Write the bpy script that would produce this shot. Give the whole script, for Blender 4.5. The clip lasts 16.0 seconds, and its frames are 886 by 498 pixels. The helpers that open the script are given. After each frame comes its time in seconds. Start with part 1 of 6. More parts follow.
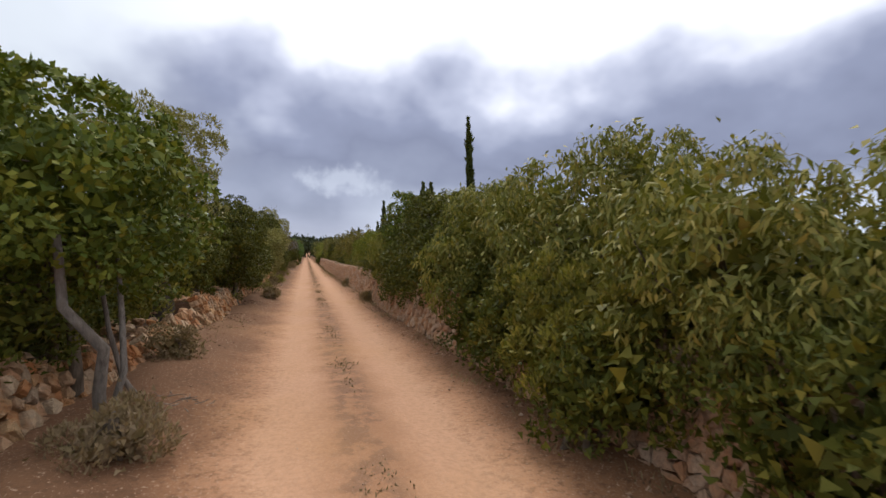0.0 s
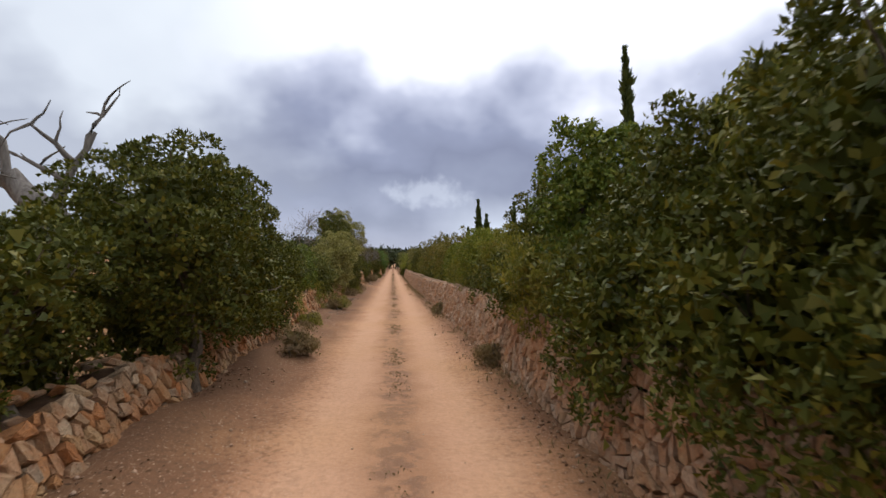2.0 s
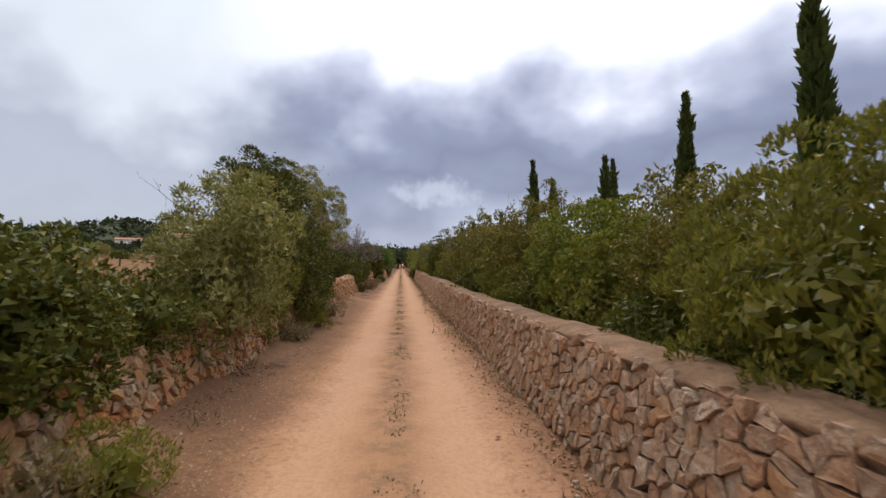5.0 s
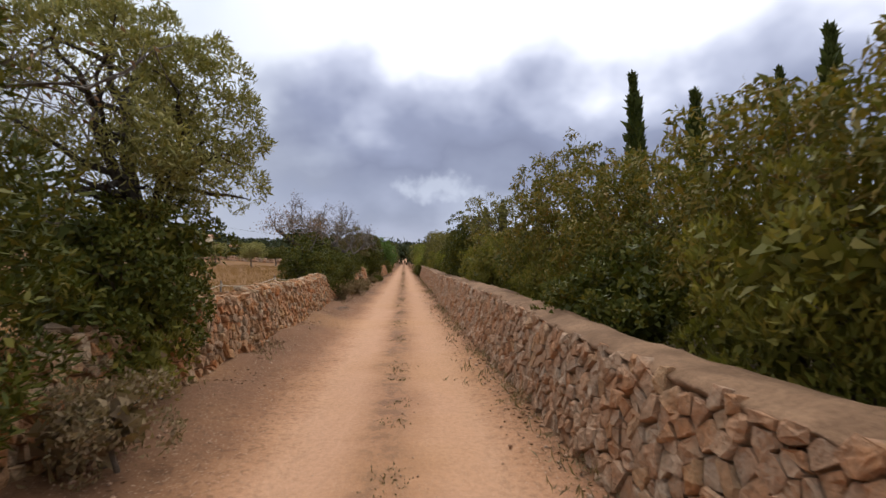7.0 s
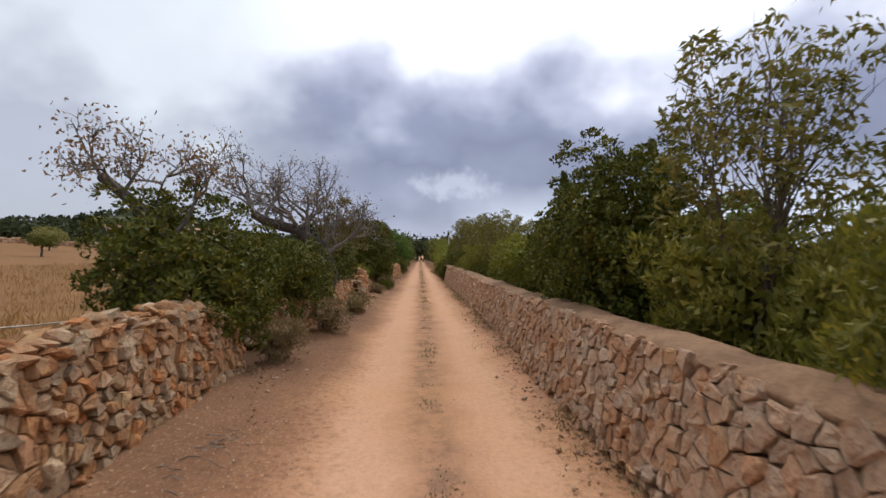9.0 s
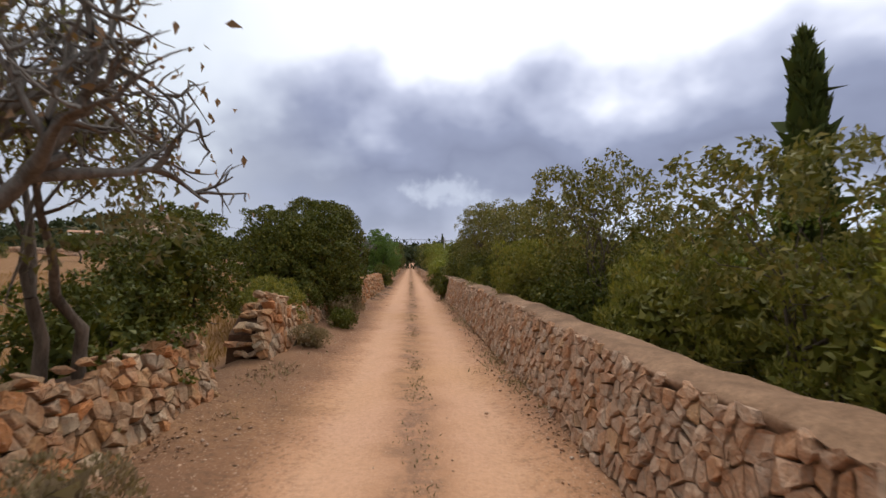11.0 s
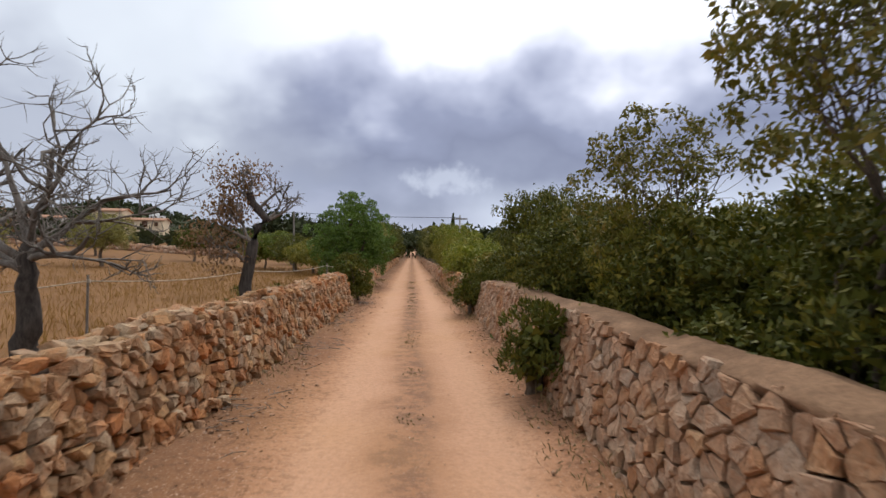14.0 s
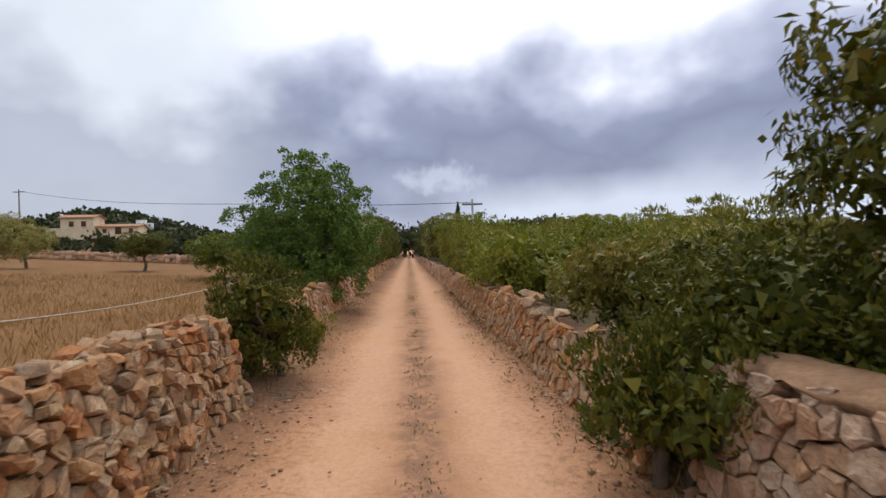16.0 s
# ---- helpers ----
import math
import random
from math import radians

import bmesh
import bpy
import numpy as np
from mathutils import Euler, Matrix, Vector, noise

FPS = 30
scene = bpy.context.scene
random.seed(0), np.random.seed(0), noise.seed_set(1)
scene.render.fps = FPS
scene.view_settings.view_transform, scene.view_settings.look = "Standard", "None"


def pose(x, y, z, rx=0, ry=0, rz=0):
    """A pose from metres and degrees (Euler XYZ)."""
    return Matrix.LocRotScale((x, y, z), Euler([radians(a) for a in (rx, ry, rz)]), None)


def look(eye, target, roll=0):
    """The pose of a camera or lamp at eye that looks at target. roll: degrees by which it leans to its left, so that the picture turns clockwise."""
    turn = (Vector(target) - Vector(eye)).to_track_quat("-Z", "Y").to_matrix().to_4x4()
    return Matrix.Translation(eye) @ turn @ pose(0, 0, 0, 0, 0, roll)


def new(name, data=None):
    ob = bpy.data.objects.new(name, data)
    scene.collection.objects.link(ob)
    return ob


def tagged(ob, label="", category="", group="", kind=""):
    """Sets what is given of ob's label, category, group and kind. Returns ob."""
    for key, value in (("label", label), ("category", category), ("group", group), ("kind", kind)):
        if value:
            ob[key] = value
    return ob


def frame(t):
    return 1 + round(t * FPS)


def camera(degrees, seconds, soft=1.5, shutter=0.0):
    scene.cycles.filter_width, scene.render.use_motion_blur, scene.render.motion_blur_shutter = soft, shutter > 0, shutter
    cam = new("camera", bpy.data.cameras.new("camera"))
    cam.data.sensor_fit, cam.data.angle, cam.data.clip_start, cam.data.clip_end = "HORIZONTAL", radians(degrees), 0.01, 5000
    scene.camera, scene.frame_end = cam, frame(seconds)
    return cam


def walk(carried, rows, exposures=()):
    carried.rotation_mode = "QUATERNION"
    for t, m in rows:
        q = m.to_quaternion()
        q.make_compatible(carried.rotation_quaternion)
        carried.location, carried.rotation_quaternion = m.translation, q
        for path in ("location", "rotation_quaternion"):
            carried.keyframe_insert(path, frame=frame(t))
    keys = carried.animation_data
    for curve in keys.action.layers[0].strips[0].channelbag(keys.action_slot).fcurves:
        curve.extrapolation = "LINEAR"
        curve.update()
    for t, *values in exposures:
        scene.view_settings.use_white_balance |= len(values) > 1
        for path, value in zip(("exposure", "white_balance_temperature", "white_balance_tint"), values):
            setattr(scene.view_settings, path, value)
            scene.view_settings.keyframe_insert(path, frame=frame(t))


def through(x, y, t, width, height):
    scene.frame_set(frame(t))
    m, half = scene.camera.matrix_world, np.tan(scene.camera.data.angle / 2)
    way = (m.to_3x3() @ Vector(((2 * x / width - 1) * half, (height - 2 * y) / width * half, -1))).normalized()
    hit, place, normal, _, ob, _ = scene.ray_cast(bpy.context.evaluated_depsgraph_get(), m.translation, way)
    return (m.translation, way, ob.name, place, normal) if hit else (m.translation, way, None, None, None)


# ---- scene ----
cam = camera(85.4, 16.0, soft=1.5, shutter=0.1)
PATH = [
    (0, (0.300, 0.000, 1.575), (3.041, 9.616, 1.729), 0.96),
    (0.5, (0.506, 1.906, 1.575), (2.907, 11.613, 1.617), 0.66),
    (1, (0.651, 4.029, 1.580), (2.610, 13.835, 1.683), 1.02),
    (1.5, (0.743, 6.214, 1.537), (2.265, 16.096, 1.744), 0.98),
    (2, (0.761, 8.770, 1.607), (1.799, 18.710, 1.952), 0.34),
    (2.5, (0.787, 11.066, 1.600), (1.557, 21.034, 1.843), 0.09),
    (3, (0.788, 13.612, 1.665), (1.564, 23.576, 2.013), -0.56),
    (3.5, (0.793, 15.877, 1.629), (1.660, 25.836, 1.916), -0.16),
    (4, (0.861, 18.089, 1.611), (1.713, 28.048, 1.934), -1.04),
    (4.2, (0.850, 18.910, 1.673), (1.706, 28.868, 2.007), -0.14),
    (6.3, (0.931, 29.027, 1.588), (1.828, 38.983, 1.854), -0.20),
    (6.5, (0.936, 30.039, 1.581), (1.794, 40.000, 1.762), -0.42),
    (7, (0.933, 32.585, 1.545), (1.738, 42.550, 1.783), -0.25),
    (7.5, (0.918, 34.983, 1.598), (1.645, 44.954, 1.819), 0.37),
    (8, (0.910, 37.950, 1.587), (1.528, 47.931, 1.682), -0.25),
    (8.5, (0.818, 40.679, 1.537), (1.336, 50.665, 1.657), -0.05),
    (9, (0.667, 43.745, 1.595), (1.146, 53.732, 1.769), 0.19),
    (9.5, (0.640, 46.279, 1.662), (1.123, 56.266, 1.840), 0.66),
    (10, (0.629, 49.224, 1.597), (1.191, 59.203, 1.909), -0.05),
    (10.2, (0.650, 50.295, 1.652), (1.291, 60.267, 2.036), -0.68),
    (12.3, (0.819, 62.136, 1.582), (1.571, 72.107, 1.751), 1.68),
    (12.5, (0.818, 63.299, 1.565), (1.574, 73.268, 1.799), 1.45),
    (13, (0.818, 66.164, 1.568), (1.502, 76.136, 1.876), 1.00),
    (13.5, (0.814, 68.926, 1.597), (1.452, 78.903, 1.823), 0.42),
    (14, (0.838, 71.584, 1.636), (1.482, 81.563, 1.712), 0.09),
    (14.5, (0.833, 74.246, 1.617), (1.426, 84.229, 1.644), -0.56),
    (15, (0.714, 76.365, 1.625), (1.354, 86.344, 1.716), -0.27),
    (15.5, (0.712, 78.784, 1.595), (1.392, 88.761, 1.579), -0.80),
    (16, (0.762, 81.122, 1.605), (1.476, 91.096, 1.641), -1.88),
]
walk(cam, [(t, look(eye, target, roll)) for t, eye, target, roll in PATH])

# ---- world and light ----
SUN_ELEVATION, SUN_AZIMUTH = 52.0, 8.0  # behind thin cloud, ahead of the car


def link(tree, a, b):
    tree.links.new(a, b)


def node(tree, kind, **inputs):
    n = tree.nodes.new(kind)
    for key, value in inputs.items():
        n.inputs[int(key[1:]) if key[0] == "i" and key[1:].isdigit() else key].default_value = value
    return n


def maths(tree, op, a, b=None, clamp=False):
    n = tree.nodes.new("ShaderNodeMath")
    n.operation, n.use_clamp = op, clamp
    for i, v in enumerate((a, b)):
        if v is None:
            continue
        if isinstance(v, (int, float)):
            n.inputs[i].default_value = v
        else:
            tree.links.new(v, n.inputs[i])
    return n.outputs[0]


def ramp(tree, fac, stops, smooth=False):
    n = tree.nodes.new("ShaderNodeValToRGB")
    n.color_ramp.interpolation = "EASE" if smooth else "LINEAR"
    while len(n.color_ramp.elements) < len(stops):
        n.color_ramp.elements.new(0.5)
    for el, (p, c) in zip(n.color_ramp.elements, stops):
        el.position = p
        el.color = (c, c, c, 1) if isinstance(c, (int, float)) else (*c, 1)
    tree.links.new(fac, n.inputs[0])
    return n.outputs[0]


def mix(tree, fac, a, b, kind="MIX"):
    n = tree.nodes.new("ShaderNodeMix")
    n.data_type, n.blend_type = "RGBA", kind
    for sock, v in ((n.inputs[0], fac), (n.inputs[6], a), (n.inputs[7], b)):
        if isinstance(v, (int, float)):
            sock.default_value = v
        elif isinstance(v, tuple):
            sock.default_value = (*v, 1)
        else:
            tree.links.new(v, sock)
    return n.outputs[2]


def noise_tex(tree, vector, scale, detail=4.0, rough=0.55, out=0):
    n = tree.nodes.new("ShaderNodeTexNoise")
    n.inputs["Scale"].default_value, n.inputs["Detail"].default_value, n.inputs["Roughness"].default_value = scale, detail, rough
    if vector is not None:
        tree.links.new(vector, n.inputs["Vector"])
    return n.outputs[out]


def build_world():
    w = bpy.data.worlds.new("cloudy_sky")
    scene.world = w
    w.use_nodes = True
    t = w.node_tree
    back = t.nodes["Background"]
    coord = t.nodes.new("ShaderNodeTexCoord").outputs["Generated"]
    sep = t.nodes.new("ShaderNodeSeparateXYZ")
    link(t, coord, sep.inputs[0])
    x, y, z = sep.outputs
    up = maths(t, "ADD", maths(t, "MAXIMUM", z, 0.0), 0.55)
    comb = t.nodes.new("ShaderNodeCombineXYZ")
    link(t, maths(t, "DIVIDE", x, up), comb.inputs[0])
    link(t, maths(t, "DIVIDE", y, up), comb.inputs[1])
    layer = comb.outputs[0]
    billow = noise_tex(t, layer, 3.0, 4.0, 0.46)
    fine = noise_tex(t, coord, 7.0, 3.0, 0.45)
    side = maths(t, "ARCTAN2", x, maths(t, "MAXIMUM", y, 0.001))  # to the right, radians
    # height of the cloud edges wavers
    lift = maths(t, "MULTIPLY", maths(t, "SUBTRACT", billow, 0.5), 0.42)
    lift = maths(t, "ADD", lift, maths(t, "MULTIPLY", maths(t, "SUBTRACT", fine, 0.5), 0.13))
    level = maths(t, "ADD", maths(t, "MAXIMUM", z, 0.0), lift)
    bank = ramp(t, level, [
        (0.0, (0.40, 0.42, 0.52)), (0.06, (0.36, 0.38, 0.49)), (0.12, (0.29, 0.31, 0.41)), (0.20, (0.225, 0.24, 0.335)),
        (0.26, (0.28, 0.30, 0.41)), (0.33, (0.52, 0.54, 0.66)), (0.40, (1.0, 1.0, 1.08)), (0.62, (1.25, 1.25, 1.28)), (1.0, (0.85, 0.87, 0.95))])
    pale = ramp(t, maths(t, "ADD", level, maths(t, "MULTIPLY", maths(t, "SUBTRACT", fine, 0.5), 0.2)),
                [(0.0, (0.42, 0.44, 0.50)), (0.12, (0.46, 0.48, 0.55)), (0.22, (0.44, 0.46, 0.53)), (0.34, (0.70, 0.73, 0.78)), (0.60, (0.80, 0.83, 0.86)), (1.0, (0.75, 0.78, 0.82))])
    leftness = ramp(t, maths(t, "ADD", maths(t, "MULTIPLY", side, -1.0), maths(t, "MULTIPLY", maths(t, "SUBTRACT", billow, 0.5), 0.7)), [(0.12, 0.0), (0.48, 1.0)])
    sky = mix(t, leftness, bank, pale)
    # pale strip low in the sky to the right, and a small gap in the bank
    low = maths(t, "MULTIPLY", ramp(t, side, [(0.06, 0.0), (0.22, 1.0)]), ramp(t, maths(t, "ADD", z, maths(t, "MULTIPLY", maths(t, "SUBTRACT", fine, 0.5), 0.07)), [(0.085, 1.0), (0.15, 0.0)]))
    sky = mix(t, maths(t, "MULTIPLY", low, 0.85), sky, (0.66, 0.70, 0.80))
    gx = maths(t, "DIVIDE", maths(t, "SUBTRACT", side, 0.083), 0.06)
    gz = maths(t, "DIVIDE", maths(t, "SUBTRACT", z, 0.150), 0.022)
    gap = maths(t, "ADD", maths(t, "MULTIPLY", gx, gx), maths(t, "MULTIPLY", gz, gz))
    gap = maths(t, "ADD", gap, maths(t, "MULTIPLY", maths(t, "SUBTRACT", noise_tex(t, coord, 30, 3, 0.5), 0.5), 7.0))
    sky = mix(t, ramp(t, maths(t, "MULTIPLY", gap, 0.35), [(0.0, 0.5), (1.0, 0.0)], True), sky, (0.66, 0.69, 0.78))
    clear = t.nodes.new("ShaderNodeTexSky")
    clear.sky_type, clear.sun_disc = "NISHITA", False
    clear.sun_elevation, clear.sun_rotation = radians(SUN_ELEVATION), radians(SUN_AZIMUTH)
    dim = mix(t, 1.0, clear.outputs[0], (0.08, 0.08, 0.08), "MULTIPLY")
    link(t, mix(t, 1.0, mix(t, 0.93, dim, sky), (0.97, 1.0, 1.04), "MULTIPLY"), back.inputs["Color"])
    back.inputs["Strength"].default_value = 1.2


build_world()
sun = new("sun", bpy.data.lights.new("sun", "SUN"))
sun.data.energy, sun.data.angle, sun.data.color = 2.0, radians(24), (1.0, 0.97, 0.93)
sun.matrix_world = look((30 * math.sin(radians(SUN_AZIMUTH)), 30, 30 * math.tan(radians(SUN_ELEVATION))), (0, 0, 0))
scene.view_settings.exposure = 0.0


# ---- materials ----
def material(name, rough=0.85, spec=0.25):
    m = bpy.data.materials.new(name)
    m.use_nodes = True
    b = m.node_tree.nodes["Principled BSDF"]
    b.inputs["Roughness"].default_value = rough
    b.inputs["Specular IOR Level"].default_value = spec
    return m, m.node_tree, b


def bump(t, b, height, strength=0.5, distance=0.02):
    n = t.nodes.new("ShaderNodeBump")
    n.inputs["Strength"].default_value, n.inputs["Distance"].default_value = strength, distance
    link(t, height, n.inputs["Height"])
    link(t, n.outputs[0], b.inputs["Normal"])


def position(t):
    return t.nodes.new("ShaderNodeNewGeometry").outputs["Position"]


def ground_material():
    m, t, b = material("red_earth_track", 0.95, 0.1)
    p = position(t)
    sep = t.nodes.new("ShaderNodeSeparateXYZ")
    link(t, p, sep.inputs[0])
    big = noise_tex(t, p, 0.35, 4)
    mid = noise_tex(t, p, 1.7, 5, 0.6)
    grit = noise_tex(t, p, 22, 4, 0.7)
    fine = noise_tex(t, p, 90, 2, 0.7)
    sway = maths(t, "ADD", maths(t, "MULTIPLY", maths(t, "SUBTRACT", mid, 0.5), 0.55), maths(t, "MULTIPLY", maths(t, "SUBTRACT", big, 0.5), 0.45))
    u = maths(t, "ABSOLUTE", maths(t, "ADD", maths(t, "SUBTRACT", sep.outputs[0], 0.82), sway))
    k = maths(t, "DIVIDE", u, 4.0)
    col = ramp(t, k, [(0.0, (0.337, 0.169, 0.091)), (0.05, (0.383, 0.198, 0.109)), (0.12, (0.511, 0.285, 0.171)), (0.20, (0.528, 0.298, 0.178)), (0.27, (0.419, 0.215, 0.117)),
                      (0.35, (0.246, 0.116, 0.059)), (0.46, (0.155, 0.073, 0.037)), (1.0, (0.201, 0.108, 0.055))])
    strip = maths(t, "MULTIPLY", ramp(t, u, [(0.12, 1.0), (0.27, 0.0)]), ramp(t, noise_tex(t, p, 3.4, 6, 0.75), [(0.46, 0.0), (0.54, 1.0)]))
    col = mix(t, maths(t, "MULTIPLY", strip, 0.75), col, (0.19, 0.105, 0.065))
    # ochre and dusty patches
    col = mix(t, maths(t, "MULTIPLY", ramp(t, big, [(0.45, 0.0), (0.7, 1.0)]), 0.35), col, (0.46, 0.24, 0.095))
    col = mix(t, maths(t, "MULTIPLY", ramp(t, grit, [(0.35, 1.0), (0.6, 0.0)]), 0.30), col, (0.22, 0.12, 0.07))
    col = mix(t, maths(t, "MULTIPLY", ramp(t, fine, [(0.55, 0.0), (0.75, 1.0)]), 0.28), col, (0.62, 0.48, 0.36))
    # dry grass of the field to the west; east, leaf litter with tree shade painted in
    straw = ramp(t, noise_tex(t, p, 0.5, 6, 0.65), [(0.3, (0.150, 0.070, 0.025)), (0.5, (0.195, 0.094, 0.034)), (0.72, (0.245, 0.124, 0.047))])
    straw = mix(t, maths(t, "MULTIPLY", ramp(t, noise_tex(t, p, 9, 4, 0.7), [(0.4, 1.0), (0.6, 0.0)]), 0.30), straw, (0.18, 0.10, 0.042))
    west = ramp(t, maths(t, "ADD", maths(t, "MULTIPLY", sep.outputs[0], -0.1), maths(t, "MULTIPLY", sway, 0.08)), [(0.20, 0.0), (0.27, 1.0)])
    col = mix(t, west, col, straw)
    # west verge darkened by stretches: leaf litter plus tree shade painted into the colour
    verge = ramp(t, maths(t, "ADD", maths(t, "MULTIPLY", maths(t, "ADD", sep.outputs[0], maths(t, "MULTIPLY", sway, 0.9)), -1.0), -0.15), [(0.0, 0.0), (0.6, 0.75)])
    patch = ramp(t, noise_tex(t, p, 0.8, 6, 0.7), [(0.38, 0.25), (0.62, 1.0)])
    litter_shade_stretch = ramp(t, maths(t, "DIVIDE", sep.outputs[1], 100.0), [(0.0, 1.0), (0.36, 1.0), (0.39, 0.2), (0.49, 0.25), (0.52, 0.9), (0.70, 1.0), (0.74, 0.25), (1.0, 0.3)])
    patch = maths(t, "MULTIPLY", patch, litter_shade_stretch)
    col = mix(t, maths(t, "MULTIPLY", maths(t, "MULTIPLY", verge, patch), maths(t, "SUBTRACT", 1.0, west)), col, (0.15, 0.078, 0.042))
    crumb = noise_tex(t, p, 14, 6, 0.75)
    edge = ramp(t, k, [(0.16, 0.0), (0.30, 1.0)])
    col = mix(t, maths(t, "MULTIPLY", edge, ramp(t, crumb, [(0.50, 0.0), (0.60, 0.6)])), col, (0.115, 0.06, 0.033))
    col = mix(t, maths(t, "MULTIPLY", edge, ramp(t, noise_tex(t, p, 37, 3, 0.7), [(0.60, 0.0), (0.68, 0.7)])), col, (0.52, 0.36, 0.25))
    east = ramp(t, maths(t, "MULTIPLY", sep.outputs[0], 0.1), [(0.29, 0.0), (0.34, 1.0)])
    scrub = ramp(t, noise_tex(t, p, 0.4, 5), [(0.35, (0.06, 0.046, 0.024)), (0.65, (0.13, 0.088, 0.045))])
    col = mix(t, east, col, scrub)
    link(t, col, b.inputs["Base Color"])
    bump(t, b, maths(t, "ADD", maths(t, "MULTIPLY", grit, 0.6), maths(t, "MULTIPLY", mid, 1.2)), 0.55, 0.03)
    return m


def stone_material(name, cols, stain, relief=0.035):
    m, t, b = material(name, 0.92, 0.15)
    info = t.nodes.new("ShaderNodeObjectInfo").outputs["Random"]
    geo = t.nodes.new("ShaderNodeNewGeometry")
    island = geo.outputs["Random Per Island"]
    r = maths(t, "FRACT", maths(t, "ADD", info, island))
    n = len(cols)
    col = ramp(t, r, [(i / (n - 1), c) for i, c in enumerate(cols)])
    p = geo.outputs["Position"]
    blot = noise_tex(t, p, 3.0, 5, 0.65)
    grain = noise_tex(t, p, 28, 5, 0.7)
    col = mix(t, maths(t, "MULTIPLY", ramp(t, blot, [(0.45, 0.0), (0.66, 1.0)]), 0.7), col, stain)
    col = mix(t, maths(t, "MULTIPLY", ramp(t, grain, [(0.35, 1.0), (0.55, 0.0)]), 0.4), col, (0.14, 0.10, 0.075))
    col = mix(t, maths(t, "MULTIPLY", ramp(t, grain, [(0.6, 0.0), (0.75, 1.0)]), 0.45), col, (0.55, 0.49, 0.42))
    link(t, col, b.inputs["Base Color"])
    bump(t, b, maths(t, "ADD", maths(t, "MULTIPLY", grain, 0.8), noise_tex(t, p, 11, 5, 0.65)), 1.0, relief)
    return m


def plain_material(name, dark, light, scale=6.0, rough=0.9, grain=40.0, relief=0.5, spec=0.2):
    m, t, b = material(name, rough, spec)
    p = position(t)
    a = noise_tex(t, p, scale, 5, 0.6)
    g = noise_tex(t, p, grain, 4, 0.7)
    col = ramp(t, a, [(0.32, dark), (0.68, light)])
    col = mix(t, maths(t, "MULTIPLY", ramp(t, g, [(0.35, 1.0), (0.6, 0.0)]), 0.35), col, tuple(c * 0.45 for c in dark))
    link(t, col, b.inputs["Base Color"])
    bump(t, b, maths(t, "ADD", a, g), relief, 0.015)
    return m


def bark_material(name, dark, light):
    m, t, b = material(name, 0.95, 0.1)
    coord = t.nodes.new("ShaderNodeTexCoord").outputs["Object"]
    mp = t.nodes.new("ShaderNodeMapping")
    mp.inputs["Scale"].default_value = (1, 1, 0.22)
    link(t, coord, mp.inputs[0])
    a = noise_tex(t, mp.outputs[0], 18, 6, 0.7)
    col = ramp(t, a, [(0.3, dark), (0.7, light)])
    link(t, col, b.inputs["Base Color"])
    bump(t, b, a, 0.9, 0.03)
    return m


def leaf_material(name, cols, through=0.25, rough=0.6, spec=0.18, tone=(2.31, 1.83, 1.07)):
    cols = [tuple(a * b for a, b in zip(c, tone)) for c in cols]
    m, t, b = material(name, rough, spec)
    geo = t.nodes.new("ShaderNodeNewGeometry")
    n = len(cols)
    wide = noise_tex(t, geo.outputs["Position"], 1.3, 3)
    r = maths(t, "ADD", maths(t, "MULTIPLY", geo.outputs["Random Per Island"], 0.7), maths(t, "MULTIPLY", maths(t, "SUBTRACT", wide, 0.22), 0.55), True)
    col = ramp(t, r, [(i / (n - 1), c) for i, c in enumerate(cols)])
    link(t, col, b.inputs["Base Color"])
    tr = t.nodes.new("ShaderNodeBsdfTranslucent")
    link(t, mix(t, 1.0, col, (1.0, 1.1, 0.55), "MULTIPLY"), tr.inputs[0])
    ms = t.nodes.new("ShaderNodeMixShader")
    ms.inputs[0].default_value = through
    link(t, b.outputs[0], ms.inputs[1])
    link(t, tr.outputs[0], ms.inputs[2])
    link(t, ms.outputs[0], t.nodes["Material Output"].inputs[0])
    return m


M_GROUND = ground_material()
M_STONE_R = stone_material("grey_limestone", [(0.40, 0.255, 0.165), (0.53, 0.365, 0.25), (0.45, 0.265, 0.155), (0.57, 0.42, 0.30), (0.50, 0.27, 0.145), (0.44, 0.315, 0.225), (0.53, 0.31, 0.16)], (0.47, 0.205, 0.085))
M_STONE_L = stone_material("ochre_limestone", [(0.371, 0.216, 0.112), (0.464, 0.304, 0.180), (0.412, 0.202, 0.080), (0.371, 0.267, 0.176), (0.515, 0.322, 0.160), (0.474, 0.184, 0.064), (0.567, 0.414, 0.264), (0.309, 0.212, 0.132)], (0.443, 0.166, 0.052))
M_CORE = plain_material("earth_fill", (0.085, 0.046, 0.027), (0.17, 0.095, 0.052), 5, 0.95)
M_CAP = plain_material("mortar_coping", (0.17, 0.094, 0.052), (0.34, 0.198, 0.114), 2.6, 0.95, 26, 0.8)
M_GRAVEL = stone_material("gravel", [(0.40, 0.24, 0.15), (0.50, 0.34, 0.23), (0.30, 0.17, 0.10), (0.56, 0.42, 0.31)], (0.38, 0.2, 0.1), 0.002)
M_BARK = bark_material("grey_brown_bark", (0.06, 0.045, 0.033), (0.20, 0.155, 0.115))
M_BARK_DEAD = bark_material("weathered_grey_wood", (0.12, 0.10, 0.085), (0.36, 0.32, 0.28))
M_BARK_DARK = bark_material("dark_almond_bark", (0.025, 0.021, 0.018), (0.11, 0.09, 0.075))
M_TWIG = bark_material("pale_grey_twigs", (0.10, 0.085, 0.07), (0.27, 0.235, 0.20))
